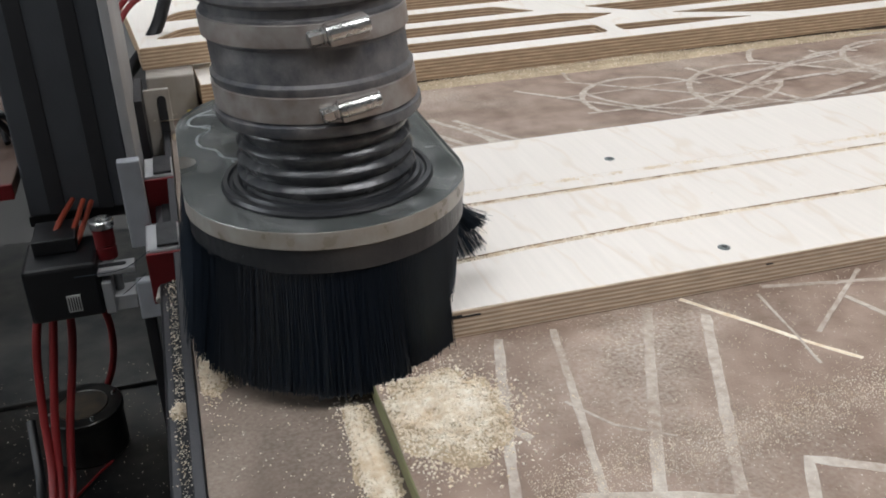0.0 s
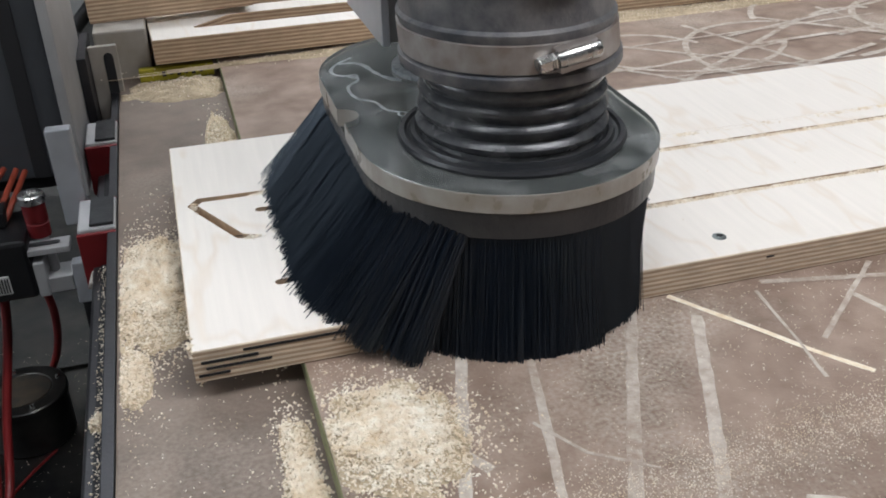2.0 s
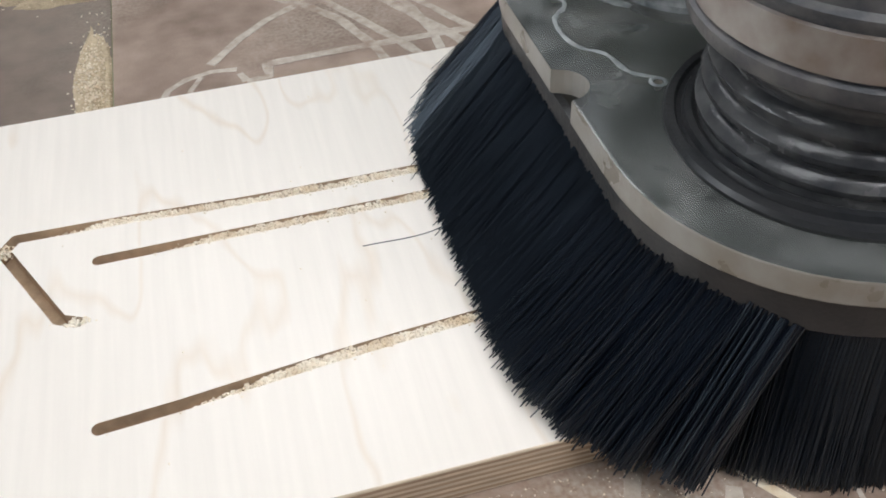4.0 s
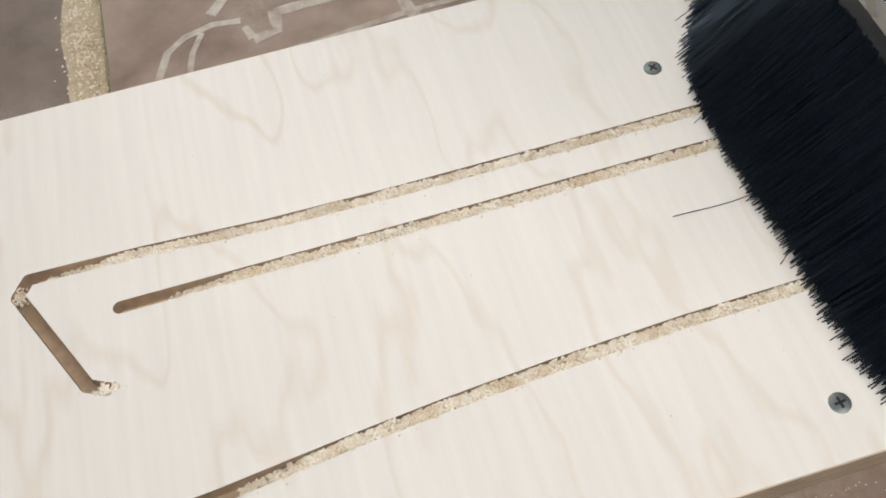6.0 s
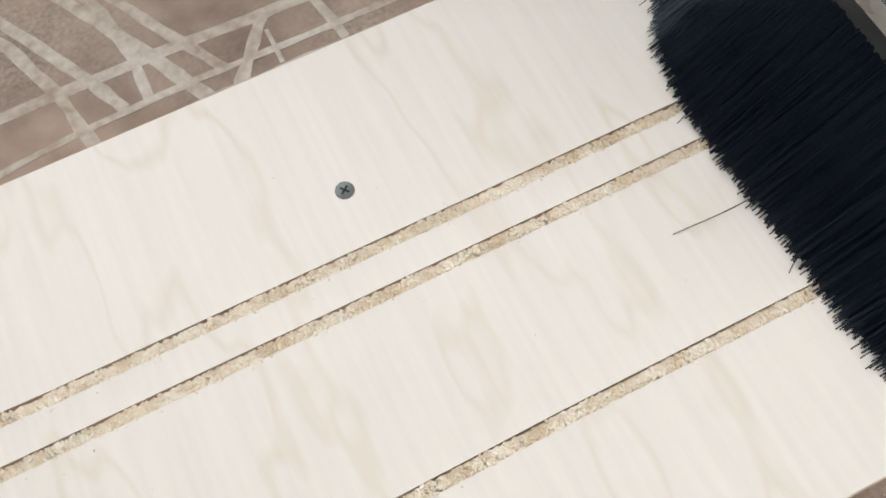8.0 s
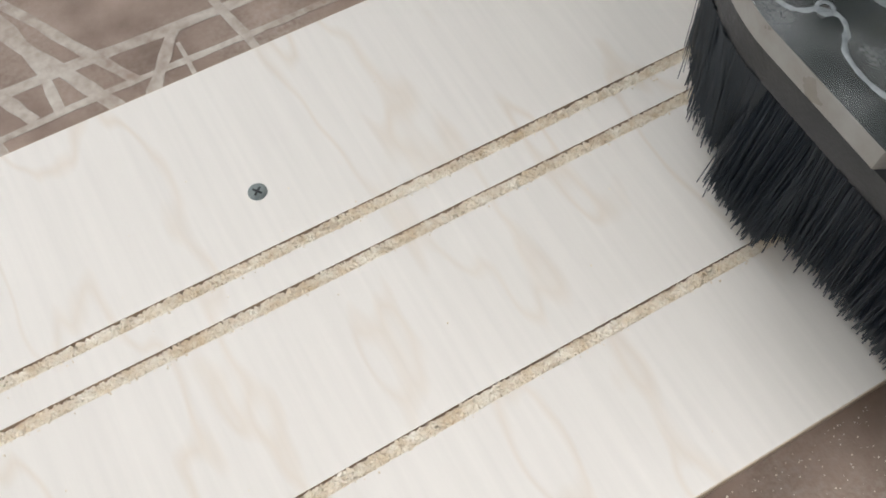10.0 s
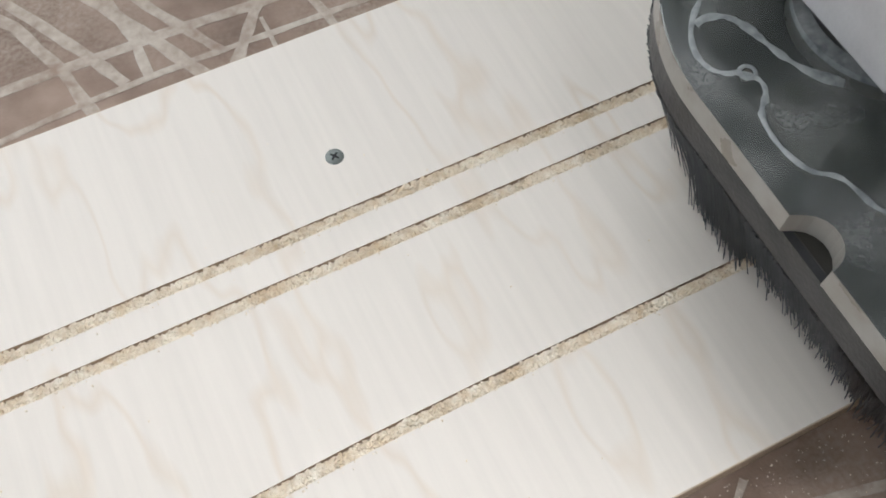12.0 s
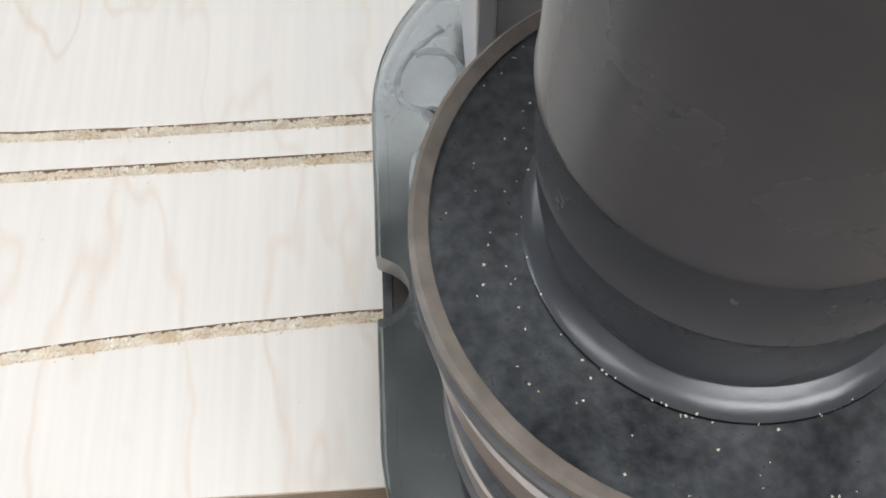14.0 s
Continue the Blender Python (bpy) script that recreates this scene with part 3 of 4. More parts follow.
# the older web of lines behind the board
rnd = random.Random(44)
for count in range(34):
    cx, cy, w = rnd.uniform(0.42, 1.05), rnd.uniform(0.27, 0.45), rnd.uniform(0.003, 0.0065)
    if count % 3 == 0:
        a0 = rnd.uniform(0, 360)
        pts = arc(cx, cy, rnd.uniform(0.05, 0.14), a0, a0 + rnd.uniform(60, 150))
    else:
        a0, half = rnd.choice((0.1, 0.2, 2.2, 2.4, 0.9)) + rnd.uniform(-0.15, 0.15), rnd.uniform(0.04, 0.14)
        pts = [(cx - half * math.cos(a0), cy - half * math.sin(a0)), (cx + half * math.cos(a0), cy + half * math.sin(a0))]
    pts = [p for p in pts if 0.254 < p[1] < 0.49 and p[0] > 0.34]
    if len(pts) > 1:
        line(pts, w, 0.0006 + 0.00001 * count)


# ---- sawdust ----
def heap(name, cx, cy, rx, ry, h, z0, label, n, seed, turn=0.0, grow=0.6, limits=None):
    """A low uneven mound with loose flakes over and round it."""
    rnd = random.Random(seed)
    ca, sa = math.cos(radians(turn)), math.sin(radians(turn))

    def height(u, v):
        r = math.hypot(u, v) + 0.28 * noise.noise((u * 2.2 + seed, v * 2.2, 0)) + 0.1 * noise.noise((u * 7, v * 7, seed))
        return max(0.0, 1 - r) ** grow * h * (0.75 + 0.5 * noise.noise((u * 5, v * 5, seed + 9)))

    def place(u, v):
        return cx + rx * u * ca - ry * v * sa, cy + rx * u * sa + ry * v * ca

    def inside(x, y):
        return limits is None or (limits[0] <= x <= limits[1] and limits[2] <= y <= limits[3])
    N = 46
    vs, fs, keep = [], [], {}
    for i in range(N):
        for j in range(N):
            u, v = -1.35 + 2.7 * i / (N - 1), -1.35 + 2.7 * j / (N - 1)
            x, y = place(u, v)
            if limits:
                x, y = min(max(x, limits[0]), limits[1]), min(max(y, limits[2]), limits[3])
            hh = height(u, v)
            vs.append((x, y, z0 - 0.0006 + hh * (1 + 0.25 * noise.noise((x * 500, y * 500, 0)))))
            keep[i, j] = hh
    for i in range(N - 1):
        for j in range(N - 1):
            if max(keep[i, j], keep[i + 1, j], keep[i, j + 1], keep[i + 1, j + 1]) > 0.0004:
                fs.append((i * N + j, (i + 1) * N + j, (i + 1) * N + j + 1, i * N + j + 1))
    ob = tagged(raw(name, vs, fs, DUST, smooth=True), label, "sawdust", kind="stuff")
    spots = []
    while len(spots) < n:
        s = 0.42 if rnd.random() < 0.85 else 0.64
        u, v = rnd.gauss(0, s), rnd.gauss(0, s)
        x, y = place(u, v)
        if inside(x, y):
            spots.append((x, y, z0 + 0.0002 + height(u, v) * 0.97))
    fl = flakes("loose_flakes", spots, CHIP, ob, (0.0007, 0.0019))
    fl["kind"] = "stuff"
    return ob


heap("sawdust_heap", 0.079, -0.066, 0.034, 0.040, 0.0085, 0.0, "heap of pale yellow sawdust on the spoilboard", 8500, 1, 15, limits=(0.0520, 0.4, -0.4, -0.004))
heap("sawdust_heap", -0.018, 0.112, 0.026, 0.066, 0.011, -0.012, "heap of coarse sawdust on the base board", 9000, 2, 0, limits=(-0.037, 0.05, -0.2, 0.3))
heap("sawdust_heap", -0.030, 0.030, 0.010, 0.026, 0.004, -0.012, "thin trail of sawdust on the base board", 900, 3, 0, limits=(-0.037, 0.05, -0.2, 0.3))
heap("sawdust_heap", 0.039, -0.078, 0.010, 0.058, 0.004, -0.012, "grey sawdust drift along the spoilboard edge", 3200, 4, 0, limits=(-0.037, 0.0500, -0.4, 0.3))
heap("sawdust_heap", 0.038, 0.315, 0.012, 0.070, 0.007, -0.012, "pale sawdust drift along the spoilboard edge", 500, 6, 0, limits=(-0.037, 0.0500, 0.252, 0.6))
heap("sawdust_heap", 0.02, 0.455, 0.055, 0.028, 0.012, -0.012, "brown sawdust swept beneath the plywood panels", 300, 7, 0, limits=(-0.037, 0.0500, 0.252, 0.6))
rnd = random.Random(8)
spots = []
for i in range(5200):
    x = 0.055 + rnd.random() ** 1.6 * 0.5
    y = -0.003 - rnd.random() ** 1.5 * 0.27
    spots.append((x, y, 0.0002))
for i in range(7500):
    x = rnd.uniform(0.10, 0.42)
    spots.append((x, -0.138 + 0.12 * (x - 0.1) + rnd.gauss(0, 0.011), 0.0002))
tagged(flakes("scattered_dust", spots, CHIP, None, (0.0003, 0.0008)), "pale sawdust scattered over the spoilboard", "sawdust", kind="stuff")
spots = [(rnd.uniform(-0.036, 0.049), rnd.uniform(-0.2, 0.25), -0.0118) for i in range(900)]
tagged(flakes("scattered_dust", spots, CHIP, None, (0.0004, 0.0011)), "sawdust scattered over the base board", "sawdust", kind="stuff")


# ---- milling head with its dust shoe ----
head = tagged(new("milling_head"), "milling head with clear acrylic dust shoe and black bristles", "milling machine")
CX, CY, R = 0.0475, 0.0500, 0.0775
BX, BY = 0.0475, 0.1560


def shoe_outline(r):
    pts = []
    for k in range(41):
        a = math.pi + math.pi * k / 40
        pts.append((CX + r * math.cos(a), CY + r * math.sin(a)))
    for k in range(41):
        a = math.pi * k / 40
        pts.append((BX + r * math.cos(a), BY + r * math.sin(a)))
    return pts


plate = part("acrylic_plate", prism(shoe_outline(R), 0.0790, 0.0890, 0.0008, 1), [CLEAR, FROST], head, "clear acrylic plate with frosted sawn edges")
carve(plate, [prism([(CX + 0.049 * math.cos(a * math.pi / 24), 0.047 + 0.049 * math.sin(a * math.pi / 24)) for a in range(48)], 0.07, 0.10),
              prism([(BX + 0.0335 * math.cos(a * math.pi / 24), BY + 0.0335 * math.sin(a * math.pi / 24)) for a in range(48)], 0.07, 0.10),
              prism(capsule((-0.0360, 0.0985), (-0.0300, 0.0955), 0.0098), 0.07, 0.10),
              prism(capsule((-0.0105, 0.1560), (-0.0104, 0.1560), 0.0014), 0.083, 0.10),
              prism(capsule((0.0025, 0.0868), (0.0026, 0.0868), 0.0014), 0.083, 0.10)])
inner = part("base_plate", prism(shoe_outline(R - 0.004), 0.0660, 0.0785, 0.0006), [UNDER], head, "dark strip that holds the bristles")
carve(inner, [prism([(BX + 0.030 * math.cos(a * math.pi / 24), BY + 0.030 * math.sin(a * math.pi / 24)) for a in range(48)], 0.05, 0.10)])
band = bmesh.new()
outer, innr = shoe_outline(R - 0.0012), shoe_outline(R - 0.004)
ring = [[band.verts.new((x, y, z)) for x, y in o] for o, z in ((outer, 0.0660), (outer, 0.0785), (innr, 0.0787), (innr, 0.0655))]
for a in range(4):
    p, q = ring[a], ring[(a + 1) % 4]
    for i in range(len(p)):
        j = (i + 1) % len(p)
        band.faces.new((p[i], p[j], q[j], q[i]))
bmesh.ops.recalc_face_normals(band, faces=band.faces)
part("bristle_strip", band, RUBBER, head, "black plastic strip under the plate")
chamber = prism([(-0.0120, 0.1410), (-0.0150, 0.1340), (-0.0155, 0.1260), (-0.0125, 0.1165), (-0.0050, 0.1110), (-0.0030, 0.0960), (0.0060, 0.0895), (0.0900, 0.0895), (0.0900, 0.1500), (-0.0020, 0.1500)], 0.0786, 0.0789)
part("chamber_floor", chamber, CHAMBER, head, "brownish floor of the chamber under the clear plate")
TRACES = [
    ([(-0.005, 0.1902), (-0.0157, 0.1817), (-0.0214, 0.1717), (-0.0214, 0.1632), (-0.017, 0.1582), (-0.0127, 0.1575), (-0.0080, 0.1515), (-0.0098, 0.1460), (-0.0160, 0.1411), (-0.0178, 0.1352), (-0.0182, 0.1265),
      (-0.0155, 0.1158), (-0.0088, 0.1116), (-0.0068, 0.1068), (-0.0053, 0.0957), (0.0003, 0.0914), (0.0048, 0.0883)], 0.0010, 0.0009),
    ([(-0.0150, 0.1800), (-0.0100, 0.1815), (-0.0030, 0.1790), (0.0005, 0.1715), (0.0015, 0.1658), (0.0040, 0.1549), (0.0085, 0.1455), (0.0150, 0.1385)], 0.0017, 0.0012),
]
for bead, wide, vary in TRACES:
    for step in range(2):
        bead = [bead[0]] + [q for p0, p1 in zip(bead, bead[1:]) for q in ((p0[0] * 0.75 + p1[0] * 0.25, p0[1] * 0.75 + p1[1] * 0.25), (p0[0] * 0.25 + p1[0] * 0.75, p0[1] * 0.25 + p1[1] * 0.75))] + [bead[-1]]
    vs, fs = [], []
    for i, (x, y) in enumerate(bead):
        a, b = Vector(bead[max(i - 1, 0)]), Vector(bead[min(i + 1, len(bead) - 1)])
        n = Vector((-(b - a).y, (b - a).x)).normalized() * (wide + vary * noise.noise((i * 0.6, wide * 900, 0)))
        vs += [(x + n.x, y + n.y, 0.0891), (x, y, 0.0896), (x - n.x, y - n.y, 0.0891)]
    for i in range(len(bead) - 1):
        for k in range(2):
            fs.append((i * 3 + k, i * 3 + k + 1, i * 3 + k + 4, i * 3 + k + 3))
    raw("glue_trace", vs, fs, SMEAR, head, "whitish dried glue trace", smooth=True)
# rings of glue round the two screw holes
for hx, hy in ((-0.0105, 0.1560), (0.0025, 0.0868)):
    part("glue_ring", lathe([(0.0018, 0.0891), (0.0024, 0.0896), (0.0034, 0.0891)], 20, at=(hx, hy)), SMEAR, head, "whitish ring round a screw hole", smooth=True)
# port, bellows and hose coupling
AX, AY = 0.0485, 0.0455


def lean(bm):
    """Shears the coupling above the bellows back a little and shortens it, to fit the camera's view."""
    for v in bm.verts:
        v.co.z = min(v.co.z, 0.1545) + max(0.0, v.co.z - 0.1545) * 0.84
        h = min(0.12, max(0.0, v.co.z - 0.118))
        v.co.x -= 0.07 * h
        v.co.y += 0.11 * h
    return bm


def ringpart(name, prof, mat, label="", parent=head):
    return part(name, lean(lathe(prof, 72, at=(AX, AY))), mat, parent, label, smooth=True)


ringpart("port_flange", [(0.040, 0.079), (0.0575, 0.0885), (0.0580, 0.0905), (0.0570, 0.0922), (0.0545, 0.0925), (0.0535, 0.0912), (0.0520, 0.0912), (0.0512, 0.0932), (0.0490, 0.0935), (0.0470, 0.0920)], RUBBER)
bell = [(0.0470, 0.0918)]
for k in range(4):
    z = 0.0945 + k * 0.0085
    bell += [(0.0462 - k * 0.0006, z), (0.0482 - k * 0.0008, z + 0.0018), (0.0486 - k * 0.0008, z + 0.0040), (0.0470 - k * 0.0006, z + 0.0062), (0.0452 - k * 0.0006, z + 0.0072)]
ringpart("bellows", bell + [(0.0450, 0.132)], BELLOWS, "ribbed black rubber bellows")
cuff = ringpart("coupling", [(0.0450, 0.1285), (0.0535, 0.1290), (0.0545, 0.1305), (0.0545, 0.1345), (0.0522, 0.1355), (0.0522, 0.1500), (0.0530, 0.1515), (0.0530, 0.1530), (0.0512, 0.1545),
                             (0.0512, 0.1730), (0.0522, 0.1745), (0.0522, 0.1900), (0.0505, 0.1915), (0.0505, 0.1960), (0.0535, 0.1975), (0.0545, 0.1990), (0.0545, 0.2015), (0.0515, 0.2030), (0.0525, 0.2045), (0.0538, 0.2062), (0.0538, 0.2085), (0.0525, 0.2092)], CUFF, "dusty black rubber hose coupling")
UPPER = [cuff]
UPPER += [ringpart("disc_top", [(0.0524, 0.2090), (0.0500, 0.2070), (0.0350, 0.2066)], SPECK, "black speckled disc, dusty on top"),
          ringpart("rim", [(0.0506, 0.2085), (0.0530, 0.2098), (0.0540, 0.2088), (0.0540, 0.2055), (0.0532, 0.2050)], WORN, "worn brown rim"),
          ringpart("hose", [(0.0345, 0.2062), (0.0350, 0.2075), (0.0338, 0.2088), (0.0322, 0.2092), (0.0302, 0.2100), (0.0300, 0.2128), (0.0316, 0.2138), (0.0322, 0.2220), (0.0318, 0.2300), (0.0324, 0.2318), (0.0319, 0.2336), (0.0316, 0.2480), (0.0322, 0.2500), (0.0317, 0.2518), (0.0316, 0.30), (0.0316, 0.60)], HOSE, "dusty black suction hose")]
spill = random.Random(91)
spots = []
for i in range(150):
    a, rr = spill.uniform(0, 6.283), spill.choice((spill.uniform(0.036, 0.0495), spill.gauss(0.0352, 0.0006)))
    spots.append((AX - 0.0061 + rr * math.cos(a), AY + 0.0096 + rr * math.sin(a), 0.1992))
crumb = flakes("disc_crumbs", spots, CHIP, head, (0.0002, 0.0006), "pale crumbs lying on the disc")
crumb["kind"] = "stuff"
UPPER.append(crumb)
for z0, up in ((0.1360, 0.1360), (0.1755, 0.1720)):
    clamp = part("hose_clamp", lean(lathe([(0.0522, z0), (0.0534, z0 + 0.0004), (0.0534, z0 + 0.0126), (0.0522, z0 + 0.0130)], 72, at=(AX, AY))), BAND, head, "dull steel worm-drive hose clamp", smooth=True)
    UPPER.append(clamp)
    a = radians(-84)
    m = Matrix.Translation((AX + 0.0555 * math.cos(a) - 0.07 * (up - 0.1105), AY + 0.0555 * math.sin(a) + 0.11 * (up - 0.1105), up + 0.0070)) @ pose(0, 0, 0, 0, -9, 6)
    part("worm_housing", box(-0.004, 0.017, -0.004, 0.0035, -0.0060, 0.0055, 0.0018), BAND, clamp, "", m, True)
    scr = lathe([(0.0001, 0), (0.0036, 0.0), (0.0040, 0.0006), (0.0040, 0.0055), (0.0034, 0.0062), (0.0034, 0.0068), (0.0042, 0.0070), (0.0042, 0.0078), (0.003, 0.008), (0.003, 0.0092)], 6)
    scr.transform(m @ pose(-0.0128, -0.0006, 0, 0, 90, 0))
    part("clamp_screw", scr, ZINC, clamp, "bright hexagonal screw")
    worm = lathe([(0.0001, -0.001), (0.0037, -0.001), (0.0043, 0.001), (0.0043, 0.019), (0.0036, 0.0205), (0.0001, 0.0205)], 20)
    worm.transform(m @ pose(-0.0032, -0.0016, 0.0006, 0, 90, 0))
    part("worm_cover", worm, ZINC, clamp, "", None, True)
# spindle and its clamp block above the plate
part("spindle_nose", lathe([(0.006, 0.060), (0.012, 0.062), (0.014, 0.072), (0.022, 0.076), (0.0255, 0.085), (0.0255, 0.1150)], 40, at=(BX, BY)), ALU_DULL, head, "", smooth=True)
part("collar", lathe([(0.0335, 0.0890), (0.0335, 0.0915), (0.0285, 0.0925), (0.0270, 0.0900), (0.0270, 0.0800)], 48, at=(BX, BY)), SMEAR, head, "whitish ring round the spindle", smooth=True)
part("cutter", lathe([(0.0001, 0.0135), (0.0027, 0.0138), (0.0027, 0.0600)], 16, at=(BX, BY)), ZINC, head, smooth=True)
part("spindle_block", box(0.0000, 0.0045, 0.1180, 0.2150, 0.1165, 0.50, 0.0006), ALU, head, "pale aluminium plate of the spindle mount")
part("mount_plate", box(0.0046, 0.0950, 0.1240, 0.2150, 0.1165, 0.50, 0.0010), ALU_DULL, head, "grey aluminium spindle mount")
part("mount_plate", box(0.0320, 0.0950, 0.1200, 0.1239, 0.1250, 0.50, 0.0006), PROFILE, head)


# ---- bristles ----
def strands(roots, seed, length, lean, spread=0.08, thick=0.00034):
    """Thin tapered bristles. roots: places and outward directions. lean: outward tilt in radians at the tip."""
    rnd = random.Random(seed)
    vs, fs = [], []
    for (x, y, z), (ox, oy) in roots:
        out = Vector((ox, oy, 0))
        side = Vector((-oy, ox, 0))
        L = length * rnd.uniform(0.93, 1.03)
        a = lean + rnd.gauss(0, spread)
        b = rnd.gauss(0, spread * 0.8)
        p = Vector((x, y, z)) + out * rnd.uniform(-0.002, 0.002)
        i0 = len(vs)
        steps = 3
        for k in range(steps + 1):
            u = k / steps
            w = thick * (1 - 0.3 * u)
            vs += [tuple(p + side * w), tuple(p + out * w), tuple(p - side * w)]
            ang = a * (0.7 + 0.6 * u)
            d = Vector((0, 0, -1)) * math.cos(ang) + out * math.sin(ang) + side * b * (0.3 + u)
            p = p + d.normalized() * (L / steps)
        for k in range(steps):
            for e in range(3):
                c = i0 + k * 3
                fs.append((c + e, c + (e + 1) % 3, c + 3 + (e + 1) % 3, c + 3 + e))
    return vs, fs


# left bank: tufts that lean with the drag, late poses set to fit the camera's view; each is built upright about its own
# root
NT = 17
TUFTS = []
for i in range(NT):
    rnd = random.Random(60 + i)
    roots = [((rnd.uniform(-0.0040, 0.0040), rnd.uniform(-0.0090, 0.0090), 0.0), (-1, 0)) for k in range(1000)]
    vs, fs = strands(roots, 100 + i, 0.0680, 0.0, 0.05, 0.00036)
    if 8 <= i <= 11:
        more, quads = strands(roots[:5], 300 + i, 0.0790, 0.0, 0.10, 0.00026)
        fs += [tuple(len(vs) + k for k in f) for f in quads]
        vs += more
    rr = R - 0.006
    # even steps along the rim, from the front round the straight side to the back
    s = -0.062 + i * 0.0145
    if s < 0:
        turn = math.degrees(-s / rr)
        x, y = CX - rr * math.cos(s / rr), CY + rr * math.sin(s / rr)
    elif s < BY - CY:
        turn, x, y = 0.0, CX - rr, CY + s
    else:
        u = (s - BY + CY) / rr
        turn = -math.degrees(u)
        x, y = BX - rr * math.cos(u), BY + rr * math.sin(u)
    tf = raw("bristle_tuft", vs, fs, BRISTLE, head)
    tf.matrix_basis = pose(x, y, 0.0675, 0, 0, turn)
    TUFTS.append((tf, x, y, turn))


def bank(name, arcpts, length, lean, n, seed, spread=0.05):
    rnd = random.Random(seed)
    roots = []
    for k in range(n):
        u = rnd.random() * (len(arcpts) - 1)
        i = min(int(u), len(arcpts) - 2)
        (x0, y0, a0), (x1, y1, a1) = arcpts[i], arcpts[i + 1]
        f = u - i
        a = a0 + (a1 - a0) * f
        roots.append(((x0 + (x1 - x0) * f, y0 + (y1 - y0) * f, 0.0675), (math.cos(a), math.sin(a))))
    vs, fs = strands(roots, seed, length, lean, spread)
    return raw(name, vs, fs, BRISTLE, head, "black bristles")


RB = R - 0.005
front = [(CX + RB * math.cos(a), CY + RB * math.sin(a), a) for a in [radians(d) for d in range(222, 353, 5)]]
for s, (k0, k1) in enumerate(((0, 7), (6, 13), (12, 19), (18, 26))):
    bank("bristle_bank", front[k0:k1 + 1], (0.0690, 0.0715, 0.0715, 0.0690)[s], (0.10, 0.08, 0.0, -0.16)[s], 5600, 30 + s, 0.03)
right = [(CX + RB * math.cos(a), CY + RB * math.sin(a), a) for a in [radians(d) for d in range(345, 361, 5)]] + [(BX + RB, BY - 0.05 + 0.01 * i, 0.0) for i in range(6)]
bank("bristle_bank", right, 0.064, -0.55, 3000, 40)
back = [(BX + RB * math.cos(a), BY + RB * math.sin(a), a) for a in [radians(d) for d in range(0, 120, 8)]]
bank("bristle_bank", back, 0.060, -0.5, 4200, 41)
# dense dark core behind the loose bristles
core = bmesh.new()
fr = [(CX + (RB - 0.003) * math.cos(radians(d)), CY + (RB - 0.003) * math.sin(radians(d))) for d in range(228, 346, 4)]
lo = [core.verts.new((x, y, 0.006)) for x, y in fr]
up = [core.verts.new((x, y, 0.068)) for x, y in fr]
for i in range(len(fr) - 1):
    core.faces.new((lo[i], lo[i + 1], up[i + 1], up[i]))
r = bmesh.ops.solidify(core, geom=core.faces[:], thickness=0.002)
part("bristle_core", core, BRISTLE, head)
# long stray bristles
hair = tube([(-0.060, 0.110, 0.030), (-0.078, 0.1105, 0.0200), (-0.106, 0.1117, 0.0187)], 0.00022, 5)
stray = part("stray_bristle", hair, BRISTLE, head, "single long bristle that sticks out")
stray2 = part("stray_bristle", tube([(-0.062, 0.085, 0.028), (-0.072, 0.082, 0.0210), (-0.0770, 0.079, 0.0190)], 0.00022, 5), BRISTLE, head, "single short bristle that sticks out")
# stiff tuft at the right that still points outwards
roots = [((rnd.uniform(-0.002, 0.002), rnd.uniform(-0.006, 0.006), 0), (1, 0)) for i in range(260)]
vs, fs = strands(roots, 77, 0.030, 0.85, 0.13, 0.00032)
side_tuft = raw("bristle_tuft", vs, fs, BRISTLE, head, "", pose(CX + R - 0.006, 0.058, 0.062, 0, 0, -12))

# ---- left side of the machine ----
column = tagged(new("gantry_column"), "grey aluminium profile column of the gantry", "column")
part("profile", box(-0.158, -0.074, 0.342, 0.50, -0.030, 0.62, 0.002), PROFILE, column)
for x0, x1 in ((-0.142, -0.129), (-0.103, -0.091)):
    # no recess: a dark strip on the face paints the shade in the slot
    part("profile_slot", box(x0, x1, 0.3400, 0.3435, -0.0295, 0.62, 0.0008), SLOT, column, "dark strip for the shade in a profile slot")
part("side_plate", box(-0.0735, -0.066, 0.330, 0.50, -0.045, 0.62, 0.0008), ALU_DULL, column, "worn grey edge plate")
part("end_plate", box(-0.160, -0.074, 0.345, 0.50, -0.040, -0.0305, 0.001), BLACK, column)

arm = tagged(part("bent_bar", box(-0.0765, -0.0600, 0.252, 0.262, -0.030, 0.040, 0.0012), ALU), "bright bent aluminium bar beside the guide rail", "bracket")
part("foot", box(-0.0785, -0.0615, 0.246, 0.258, -0.060, -0.0285, 0.0015), ALU, arm, "", pose(0, 0, 0, -6, 0, 0))
part("slotted_tab", box(-0.120, -0.0770, 0.246, 0.262, -0.047, -0.042, 0.0008), ALU_DULL, arm, "slotted aluminium tab")
# dark inlay on the tab in place of a shaded opening
part("tab_slot", prism(capsule((-0.113, 0.254), (-0.086, 0.254), 0.0028), -0.0418, -0.0414), SLOT, arm, "dark strip for the shade in a slot")
part("down_leg", box(-0.0780, -0.0690, 0.250, 0.262, -0.32, -0.061, 0.001), RAIL, arm, "dark steel leg")

